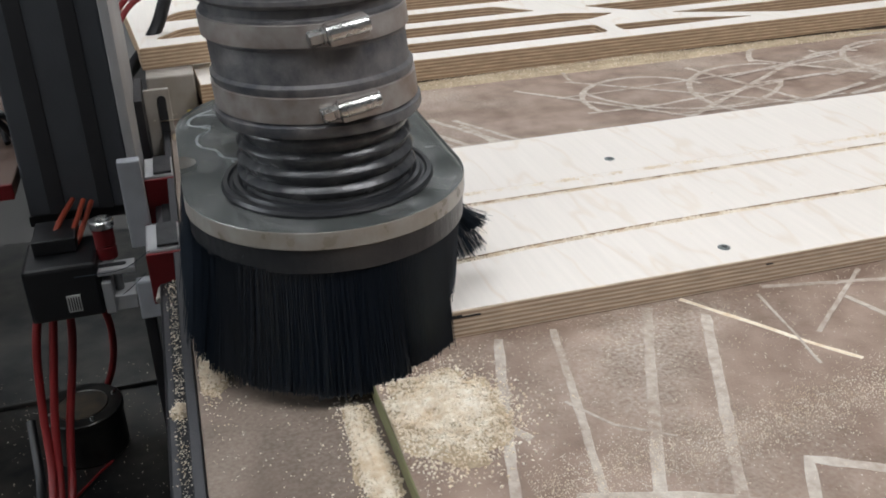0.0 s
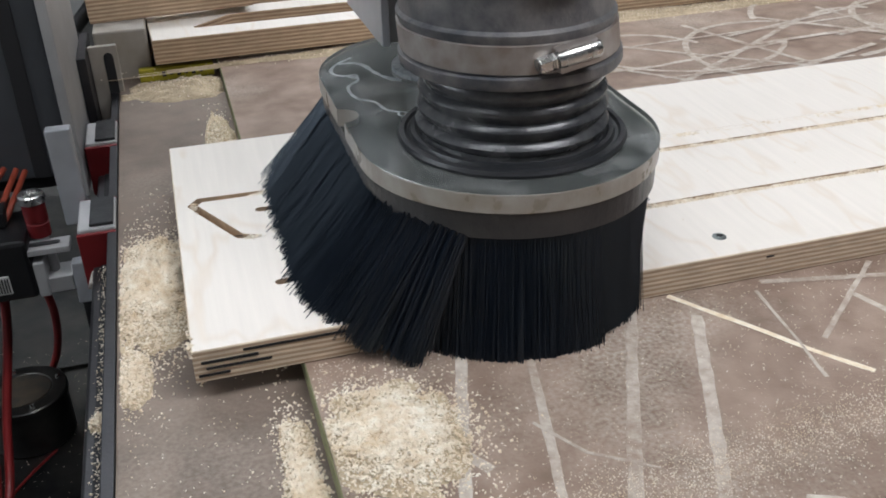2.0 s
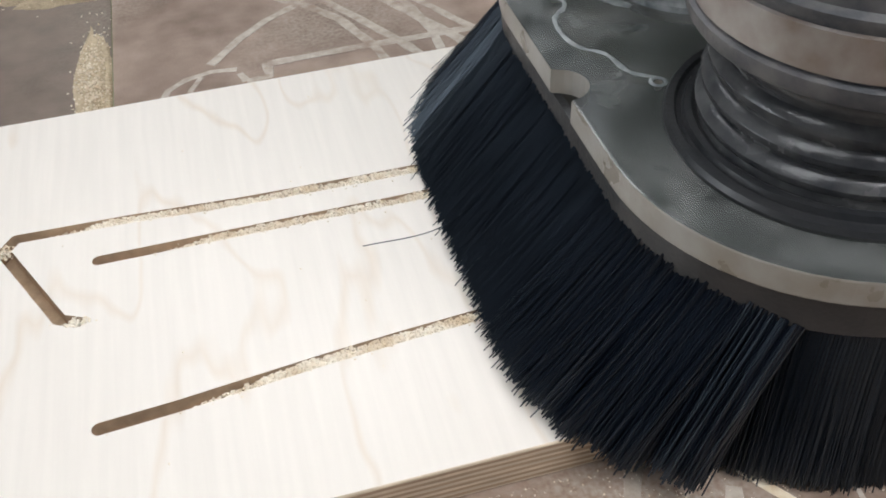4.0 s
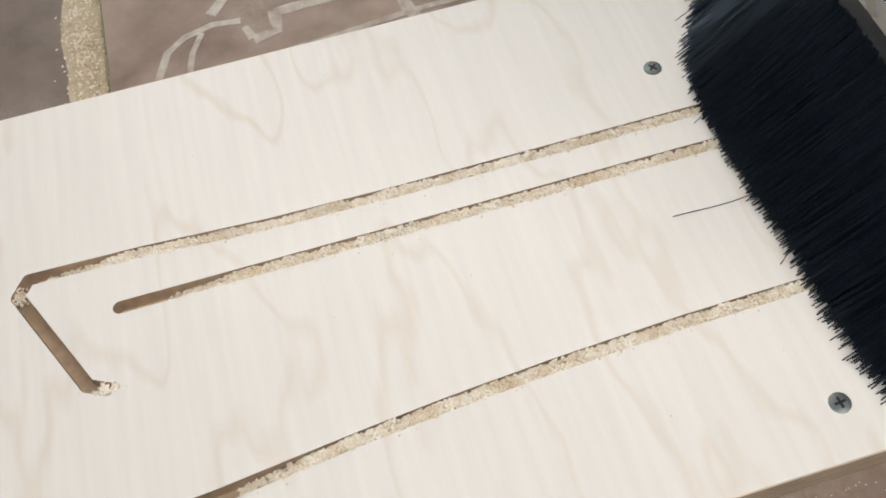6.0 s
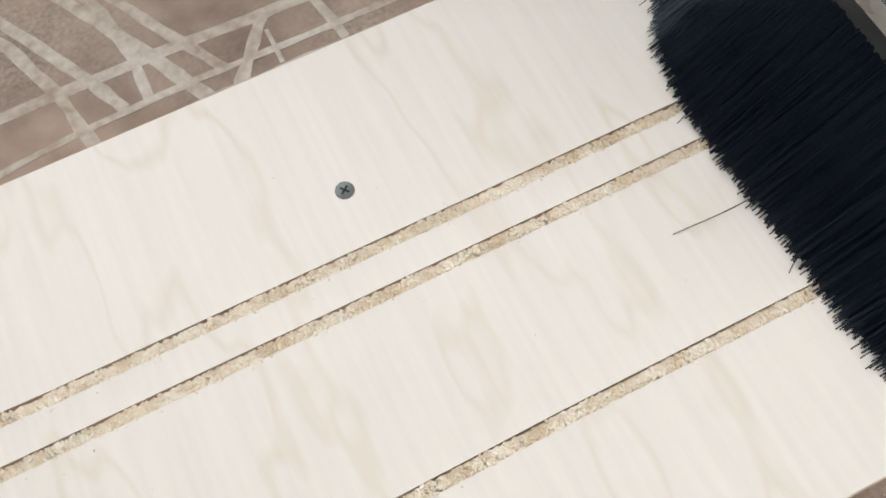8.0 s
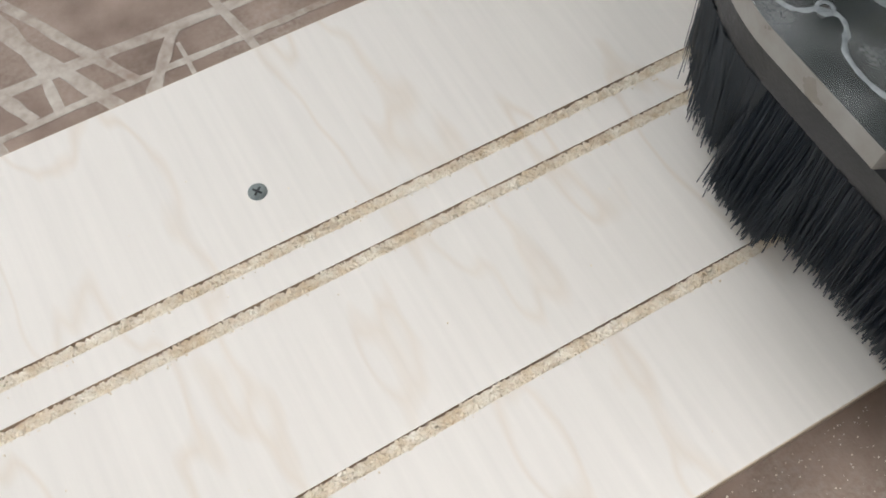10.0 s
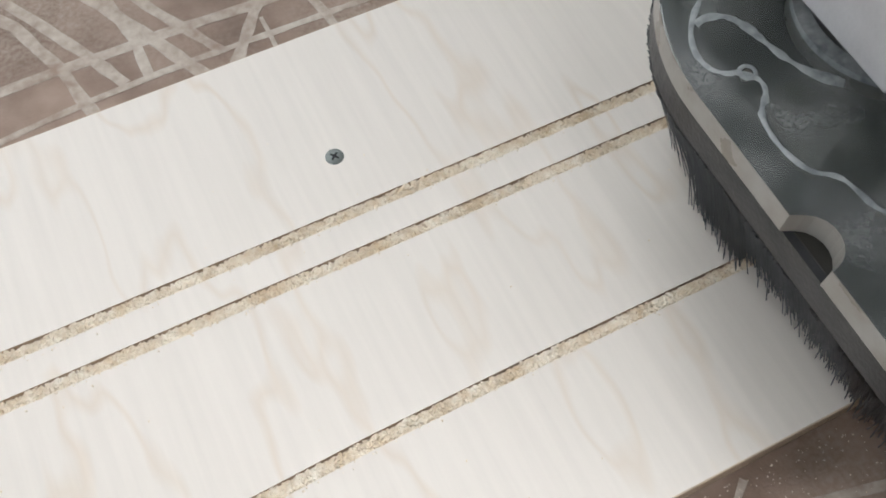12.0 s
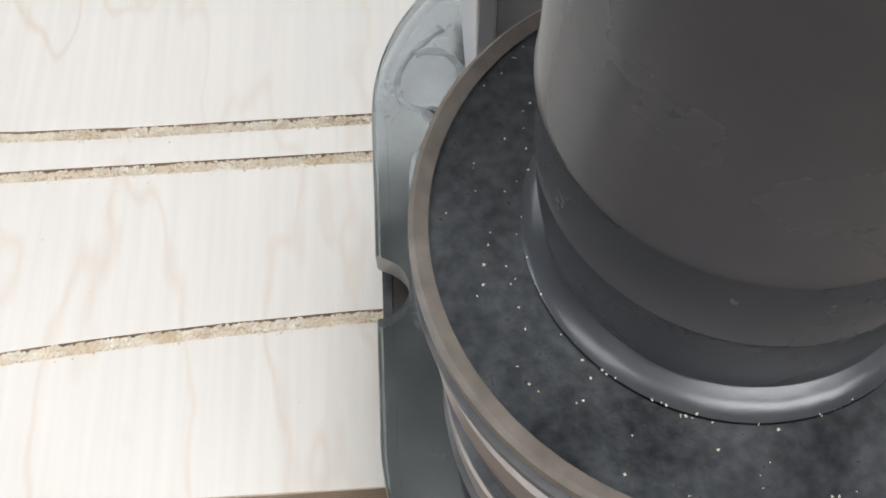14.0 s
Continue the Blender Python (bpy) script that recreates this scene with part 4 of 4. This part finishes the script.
coupling = tagged(new("shaft_coupling"), "red anodised shaft coupling with a bright steel cap", "coupling")
part("sleeve", lathe([(0.0001, -0.0405), (0.0075, -0.040), (0.0078, -0.030), (0.0070, -0.0295), (0.0070, -0.0285), (0.0078, -0.028), (0.0078, -0.0150), (0.0001, -0.0148)], 28, at=(-0.0965, 0.266)), RED, coupling, smooth=True)
part("cap", lathe([(0.0085, -0.0146), (0.0090, -0.0140), (0.0090, -0.0090), (0.0080, -0.0080), (0.0055, -0.0080), (0.0050, -0.0100), (0.0001, -0.0100)], 28, at=(-0.0965, 0.266)), ZINC, coupling, "bright steel cap", smooth=True)

motor = tagged(new("stepper_motor"), "black stepper motor with a pale label", "motor")
part("motor_body", box(-0.158, -0.104, 0.245, 0.300, -0.079, -0.034, 0.003), BLACK, motor)
part("motor_flange", box(-0.1035, -0.096, 0.245, 0.300, -0.079, -0.052, 0.001), ALU_DULL, motor, "aluminium flange")
lab = part("motor_label", box(-0.130, -0.120, 0.2440, 0.2449, -0.072, -0.058), LABEL, motor, "pale label with unreadable dark bars")
for k in range(5):
    part("printed_bar", box(-0.1288 + k * 0.0018, -0.1280 + k * 0.0018, 0.2432, 0.2438, -0.0705, -0.0595), SLOT, lab)
part("axle", rod((-0.092, 0.262, -0.079), (-0.092, 0.262, -0.046), 0.0035), ALU_DULL, motor, smooth=True)
part("nut_block", box(-0.0985, -0.080, 0.248, 0.270, -0.079, -0.0665, 0.001), ALU_DULL, motor)
part("plug", box(-0.150, -0.118, 0.270, 0.310, -0.0335, -0.022, 0.001), BLACK, motor)

rail = tagged(new("linear_rail"), "dusty steel linear guide rail along the bed", "guide rail")
part("rail_body", box(-0.0590, -0.0410, -0.55, 0.85, -0.060, -0.036, 0.002), RAIL, rail)
# dark strip on the rail top paints the shade of its groove
part("rail_groove", box(-0.0535, -0.0465, -0.55, 0.85, -0.0358, -0.0350, 0.0002), SLOT, rail, "dark strip for the shade in the rail groove")
part("cover_strip", box(-0.0455, -0.0395, -0.55, 0.85, -0.0345, -0.0125, 0.0006), RAIL, rail, "dark steel side strip")
part("rail_support", box(-0.0560, -0.0440, -0.55, 0.85, -0.30, -0.0605), RAIL, rail)
rnd = random.Random(21)
d = flakes("rail_dust", [(rnd.gauss(-0.050, 0.0022), rnd.uniform(-0.2, 0.20), -0.0346) for i in range(1100)], CHIP, rail, (0.0005, 0.0013))
d["kind"] = "stuff"
tagged(heap("lint_clump", -0.0505, 0.030, 0.0055, 0.0065, 0.007, -0.0350, "yellowish clump of sawdust on the guide rail", 320, 9), category="sawdust")


def carriage(y0, label, nipple):
    c = tagged(new("rail_carriage"), label, "carriage", "carriages on the rail")
    part("carriage_body", box(-0.0640, -0.0400, y0 + 0.004, y0 + 0.050, -0.0345, -0.010, 0.0015), ALU_DULL, c)
    part("end_cap", box(-0.0645, -0.0398, y0, y0 + 0.0038, -0.052, -0.012, 0.001), RED, c, "red end cap")
    part("end_cap", box(-0.0645, -0.0398, y0 + 0.0505, y0 + 0.0545, -0.052, -0.012, 0.001), RED, c, "red end cap")
    part("top_pad", box(-0.0560, -0.0410, y0 + 0.006, y0 + 0.046, -0.0098, -0.0075, 0.0006), RUBBER, c, "dark chipped top")
    if nipple:
        part("grease_nipple", rod((-0.057, y0, -0.040), (-0.0595, y0 - 0.013, -0.043), 0.0033, 16, 0.0008), GREYDUST, c, "pale grease nipple", smooth=True)
    return c


carriage(0.197, "rail carriage with red end caps and a pale grease nipple", True)
carriage(0.345, "rail carriage with red end caps beside the column", False)

plate2 = tagged(new("slotted_bracket"), "dusty pale slotted mounting bracket", "bracket")
part("bracket_plate", box(-0.058, -0.034, 0.47, 0.476, -0.046, 0.030, 0.001), GREYDUST, plate2)
# dark piece on the bracket face in place of its shaded slot
part("bracket_slot", prism(capsule((0, 0), (0.042, 0), 0.004), 0, 0.0004), SLOT, plate2, "dark strip for the shade in a slot", Matrix.Translation((-0.042, 0.4695, -0.022)) @ pose(0, 0, 0, 90, -90, 0))
part("bracket_side", box(-0.066, -0.0585, 0.44, 0.52, -0.046, 0.030, 0.001), RAIL, plate2)

tray = tagged(new("steel_tray"), "dirty sheet steel tray below the machine", "tray")
part("tray_sheet", box(-0.42, -0.0795, 0.03, 0.80, -0.252, -0.248, 0.0008), STEEL, tray)
part("tray_fold", box(-0.42, -0.0795, 0.40, 0.404, -0.2478, -0.2440, 0.0006), STEEL, tray, "folded seam")
part("tray_edge", box(-0.42, -0.0795, 0.026, 0.0298, -0.262, -0.248, 0.0006), STEEL, tray)
# dark strip on the sheet paints the shade in its slot
part("tray_slot", box(-0.19, -0.12, 0.205, 0.210, -0.2479, -0.2475), SLOT, tray, "dark strip for the shade in a sheet slot")
part("tray_leg", box(-0.42, -0.40, 0.05, 0.07, -0.85, -0.2525), RAIL, tray)
part("tray_leg", box(-0.42, -0.40, 0.76, 0.78, -0.85, -0.2525), RAIL, tray)
part("tray_leg", box(-0.10, -0.08, 0.05, 0.07, -0.85, -0.2525), RAIL, tray)

rnd = random.Random(51)
flakes("tray_dust", [(rnd.uniform(-0.30, -0.085), rnd.uniform(0.06, 0.45), -0.2476) for i in range(900)], CHIP, tray, (0.0004, 0.0014))["kind"] = "stuff"

can = tagged(new("round_housing"), "round grey metal housing with a rusty lid and four screws", "housing")
cx, cy = -0.149, 0.315
part("housing_body", lathe([(0.0001, -0.2479), (0.0315, -0.2479), (0.0330, -0.2460), (0.0330, -0.2080), (0.0345, -0.2070), (0.0345, -0.2030), (0.0335, -0.2020), (0.0230, -0.2020), (0.0220, -0.2028), (0.0001, -0.2028)], 56, at=(cx, cy)), STEEL, can, smooth=True)
part("lid", lathe([(0.0001, -0.2020), (0.0215, -0.2020), (0.0218, -0.2026)], 40, at=(cx, cy)), material("rusty_lid", (0.13, 0.10, 0.065), 0.7, metal=0.3, scale=90, second=(0.05, 0.045, 0.04), stain=40), can, "rusty brown lid", smooth=True)
for k in range(4):
    a = radians(20 + 90 * k)
    part("lid_screw", lathe([(0.0001, -0.1995), (0.0018, -0.1998), (0.0022, -0.2020)], 16, at=(cx + 0.028 * math.cos(a), cy + 0.028 * math.sin(a))), ZINC, can, smooth=True)

cables = [([(-0.150, 0.29, -0.06), (-0.165, 0.28, -0.11), (-0.172, 0.27, -0.17), (-0.172, 0.24, -0.22), (-0.178, 0.20, -0.244), (-0.20, 0.12, -0.245)], REDCABLE, 0.0034),
          ([(-0.143, 0.29, -0.06), (-0.152, 0.28, -0.11), (-0.164, 0.265, -0.18), (-0.168, 0.23, -0.236), (-0.172, 0.18, -0.245), (-0.19, 0.10, -0.245)], REDCABLE, 0.0034),
          ([(-0.135, 0.29, -0.06), (-0.140, 0.29, -0.12), (-0.154, 0.265, -0.19), (-0.160, 0.23, -0.238), (-0.166, 0.17, -0.245), (-0.18, 0.10, -0.245)], REDCABLE, 0.0034),
          ([(-0.128, 0.30, -0.06), (-0.118, 0.32, -0.10), (-0.114, 0.335, -0.145), (-0.125, 0.355, -0.20), (-0.15, 0.36, -0.246)], REDCABLE, 0.0032),
          ([(-0.130, 0.282, -0.244), (-0.145, 0.262, -0.244), (-0.160, 0.235, -0.243), (-0.17, 0.20, -0.245)], REDCABLE, 0.0012),
          ([(-0.19, 0.30, -0.20), (-0.185, 0.25, -0.235), (-0.185, 0.19, -0.246), (-0.20, 0.11, -0.245)], BLACK, 0.004)]
for pts, mat, r in cables:
    colour = "black" if mat is BLACK else "red"
    tagged(part("cable", tube(pts, r), mat, smooth=True), colour + " cable hanging down to the steel tray", "cable", "cables below the machine")
for pts in ([(-0.142, 0.285, -0.034), (-0.137, 0.287, -0.028), (-0.130, 0.30, -0.019), (-0.122, 0.335, -0.016)], [(-0.130, 0.28, -0.034), (-0.125, 0.283, -0.030), (-0.119, 0.295, -0.022), (-0.114, 0.335, -0.018)], [(-0.124, 0.28, -0.036), (-0.119, 0.283, -0.032), (-0.114, 0.295, -0.025), (-0.108, 0.335, -0.020)]):
    tagged(part("wire", tube(pts, 0.0022), ORANGE, smooth=True), "short orange wire at the motor plug", "wire", "orange wires")
tagged(part("cable", tube([(-0.075, 0.57, 0.02), (-0.05, 0.585, 0.045), (-0.03, 0.60, 0.075), (-0.015, 0.61, 0.13), (-0.02, 0.61, 0.25)], 0.007), BLACK, smooth=True), "thick black cable rising behind the column", "cable")
for pts in ([(-0.08, 0.59, 0.06), (-0.06, 0.60, 0.085), (-0.03, 0.61, 0.10)], [(-0.08, 0.60, 0.075), (-0.055, 0.61, 0.10), (-0.04, 0.62, 0.13)]):
    tagged(part("wire", tube(pts, 0.003), REDCABLE, smooth=True), "red wire behind the column", "wire", "red wires")
tagged(part("side_panel", box(-0.40, -0.163, 0.33, 0.60, -0.006, 0.006, 0.001), BROWN), "dark brown board beside the column", "board")
part("panel_edge", box(-0.40, -0.163, 0.3265, 0.3298, -0.0065, 0.0065, 0.001), RED, bpy.data.objects["side_panel"])
part("panel_post", box(-0.40, -0.37, 0.34, 0.37, -0.85, -0.0062), RAIL, bpy.data.objects["side_panel"])
clut = tagged(new("wire_tangle"), "tangle of black wires lying on the brown board", "wires")
rnd = random.Random(31)
for k in range(9):
    p0 = Vector((rnd.uniform(-0.24, -0.175), rnd.uniform(0.40, 0.52), 0.010))
    pts = [p0 + Vector((rnd.uniform(-0.03, 0.02), rnd.uniform(-0.04, 0.04), 0.006 + rnd.uniform(0, 0.035))) for j in range(5)]
    part("wire_loop", tube([p0] + pts, 0.003), REDCABLE if k == 3 else BLACK, clut, smooth=True)
for k in range(4):
    tagged(part("pale_batten", box(-0.60, -0.175, 0.80, 0.86, 0.0 + 0.022 * k, 0.014 + 0.022 * k, 0.002), GREYDUST), "pale wooden batten stacked behind the column", "batten", "stacked battens")
part("batten_post", box(-0.60, -0.50, 0.80, 0.86, -0.85, -0.001), RAIL, bpy.data.objects["pale_batten"])


# ---- cut plywood panels behind ----
def panel(name, outline, z0, z1, holes, label):
    ob = part(name, prism(outline, z0, z1, 0.0006, 1), [BIRCH, PLY_BACK, PLY_BACK])
    if holes:
        carve(ob, [prism(h, z0 - 0.01, z1 + 0.01) for h in holes])
    return tagged(ob, label, "plywood sheet", "cut plywood sheets")


PLY_BACK = ply_edge("plywood_edge_fine", (0.62, 0.47, 0.31), (0.36, 0.24, 0.15), 0.0036)


def rot(pts, x, y, a):
    c, s = math.cos(radians(a)), math.sin(radians(a))
    return [(x + px * c - py * s, y + px * s + py * c) for px, py in pts]


def rounded(pts, r=0.012, n=5):
    out = []
    for i, p in enumerate(pts):
        a, b, c = Vector(pts[i - 1]), Vector(p), Vector(pts[(i + 1) % len(pts)])
        u, v = (a - b).normalized(), (c - b).normalized()
        for k in range(n + 1):
            t = k / n
            q = (b + u * r) * (1 - t) ** 2 + b * 2 * t * (1 - t) + (b + v * r) * t * t
            out.append((q.x, q.y))
    return out


SHEET = (-0.004, 0.482, 1.3)
HOLES = [
    [(0.035, 0.027), (0.20, 0.027), (0.20, 0.062), (0.075, 0.062)], [(0.22, 0.027), (0.452, 0.027), (0.452, 0.066), (0.22, 0.066)],
    [(0.470, 0.027), (0.640, 0.027), (0.560, 0.052), (0.470, 0.056)], [(0.60, 0.066), (0.685, 0.030), (0.90, 0.030), (0.90, 0.085), (0.56, 0.085)],
    [(0.05, 0.090), (0.20, 0.090), (0.20, 0.130), (0.05, 0.130)], [(0.22, 0.092), (0.46, 0.092), (0.50, 0.110), (0.44, 0.135), (0.22, 0.135)], [(0.53, 0.110), (0.90, 0.110), (0.90, 0.16), (0.48, 0.16)],
    [(0.05, 0.160), (0.42, 0.160), (0.38, 0.205), (0.05, 0.205)], [(0.05, 0.230), (0.42, 0.230), (0.42, 0.30), (0.05, 0.30)],
]
panel("cut_plywood_sheet", rot([(0, 0), (0.98, 0), (0.98, 0.36), (-0.01, 0.36)], *SHEET), 0.0044, 0.027, [rot(rounded(h, 0.009), *SHEET) for h in HOLES],
      "birch plywood sheet with rounded triangular cut-outs on packing blocks")
for bx, by in ((0.105, 0.012), (0.80, 0.012), (0.105, 0.34), (0.80, 0.34)):
    px, py = rot([(bx, by)], *SHEET)[0]
    tagged(part("support_block", box(px - 0.03, px + 0.03, py - 0.006, py + 0.010, 0.0002, 0.0042, 0.0006), GREYDUST), "thin packing block under the cut plywood sheet", "block", "packing blocks")
panel("cut_plywood_sheet", rot([(0, 0), (0.15, 0), (0.15, 0.25), (0, 0.25)], -0.056, 0.53, 5), 0.034, 0.056,
      [rot(rounded([(0.015, 0.03), (0.12, 0.03), (0.12, 0.07), (0.05, 0.07)], 0.015), -0.056, 0.53, 5), rot(rounded([(0.02, 0.11), (0.13, 0.11), (0.13, 0.16), (0.06, 0.16)], 0.015), -0.056, 0.53, 5)],
      "birch plywood offcut with rounded cut-outs on a pale block")
tagged(part("pale_block", box(-0.054, -0.008, 0.50, 0.62, -0.0118, 0.0338, 0.002), GREYDUST), "dusty pale block under the plywood offcut", "block")
heap("sawdust_drift", 0.42, 0.484, 0.42, 0.013, 0.0085, 0.0, "pale sawdust swept against the cut plywood sheet", 1600, 14, 1.3)
ylw = tagged(part("folding_rule", box(-0.020, 0.046, 0.487, 0.495, -0.0119, 0.000, 0.0008), YELLOW), "yellow folding rule with black marks on the base board", "ruler")
for k in range(6):
    part("rule_mark", box(0.000 + k * 0.0065, 0.0035 + k * 0.0065, 0.4864, 0.4869, -0.008 + 0.001 * (k % 2), -0.003), SLOT, ylw)


# ---- movement ----
HEAD = [
    (0.0, 0.0000, 0.0022, 0.0008), (0.5, 0.0308, 0.0006, -0.0002), (1.0, 0.0623, 0.0006, -0.0010), (1.5, 0.0924, -0.0003, -0.0014), (2.0, 0.1242, -0.0010, -0.0021),
    (2.5, 0.1561, -0.0022, -0.0024), (3.0, 0.1850, -0.0020, -0.0045), (3.5, 0.2170, -0.0045, -0.0025), (4.0, 0.2575, -0.0040, 0.0040), (4.2, 0.2675, -0.0033, 0.0005),
    (6.3, 0.3875, -0.0030, 0.0), (6.5, 0.3995, -0.0030, 0.0), (7.0, 0.4320, -0.0030, 0.0), (7.5, 0.4640, -0.0030, 0.0), (8.0, 0.4955, -0.0030, 0.0), (8.2, 0.5080, -0.0030, 0.0),
    (8.6, 0.5250, -0.0035, 0.0040), (9.1, 0.5260, -0.0150, 0.0240), (9.7, 0.4850, -0.0500, 0.0260), (10.3, 0.4635, -0.0595, 0.0235), (10.5, 0.4590, -0.0580, 0.0245), (11.0, 0.4440, -0.0445, 0.0240),
    (11.5, 0.4390, -0.0610, 0.0220), (12.0, 0.4150, -0.0590, 0.0180), (12.5, 0.3867, -0.0585, 0.0125), (13.0, 0.3554, -0.0500, 0.0125), (13.5, 0.3258, -0.0530, 0.0115),
    (13.7, 0.3131, -0.0555, 0.0110), (14.0, 0.2955, -0.0550, 0.0090),
]


def motions():
    walk(head, [(t, pose(x, y, z)) for t, x, y, z in HEAD])
    # the groove filler slides ahead of the cutter at full length
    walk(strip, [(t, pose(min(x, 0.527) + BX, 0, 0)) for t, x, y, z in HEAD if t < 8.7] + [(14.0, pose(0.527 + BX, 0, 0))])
    for i, (ob, x, y, turn) in enumerate(TUFTS):
        # late tilts and the inward root shift are set to fit the camera's view
        mid = math.exp(-((y - 0.140) / 0.012) ** 2)
        bulge = math.exp(-((y - 0.145) / 0.05) ** 2)
        rows = [(0.0, 5), (0.25, 18), (0.5, 30), (0.9, 36), (1.5, 37), (4.2, 37), (6.3, 37 + 4 * bulge), (8.3, 37 + 4 * bulge), (9.0, 10), (9.8, -8), (10.3, -16 + 52 * mid), (10.6, -18 + 52 * mid), (11.0, -23 + 52 * mid), (11.5, -25 + 42 * mid), (12.0, -27 + 7 * mid), (12.5, -28), (13.0, -28), (14.0, -28)]
        rows = [(t, a * (1 if a < 0 else min(1, max(0.3, (y + 0.035) / 0.045)))) for t, a in rows]
        walk(ob, [(t, pose(x + (0.018 * mid if 9.9 < t < 11.8 else 0), y, 0.0675) @ pose(0, 0, 0, 0, 0, turn * 0.25) @ pose(0, 0, 0, 0, a, 0) @ pose(0, 0, 0, 0, 0, turn * 0.75)) for t, a in rows])
    for ob in UPPER:
        walk(ob, [(0.0, pose(0, 0, 0)), (8.3, pose(0, 0, 0)), (9.5, pose(-0.003, 0, 0)), (10.3, pose(-0.0045, 0, 0)), (14.0, pose(-0.0050, 0, 0))])
    walk(side_tuft, [(t, pose(CX + R - 0.006, 0.058, 0.062, 0, a, -12)) for t, a in ((0.0, 0), (0.4, 20), (0.8, 60), (1.2, 80), (14.0, 80))])
    walk(stray2, [(0, pose(0.004, 0, 0.0)), (8.3, pose(0, 0, 0)), (9.0, pose(0.03, 0, 0.01)), (9.8, pose(0.08, 0, 0.045)), (14.0, pose(0.08, 0, 0.045))])
    walk(stray, [(0, pose(0.004, 0, 0.0)), (8.3, pose(0, 0, 0)), (9.0, pose(0.03, 0, 0.01)), (9.8, pose(0.08, 0, 0.045)), (14.0, pose(0.08, 0, 0.045))])


motions()
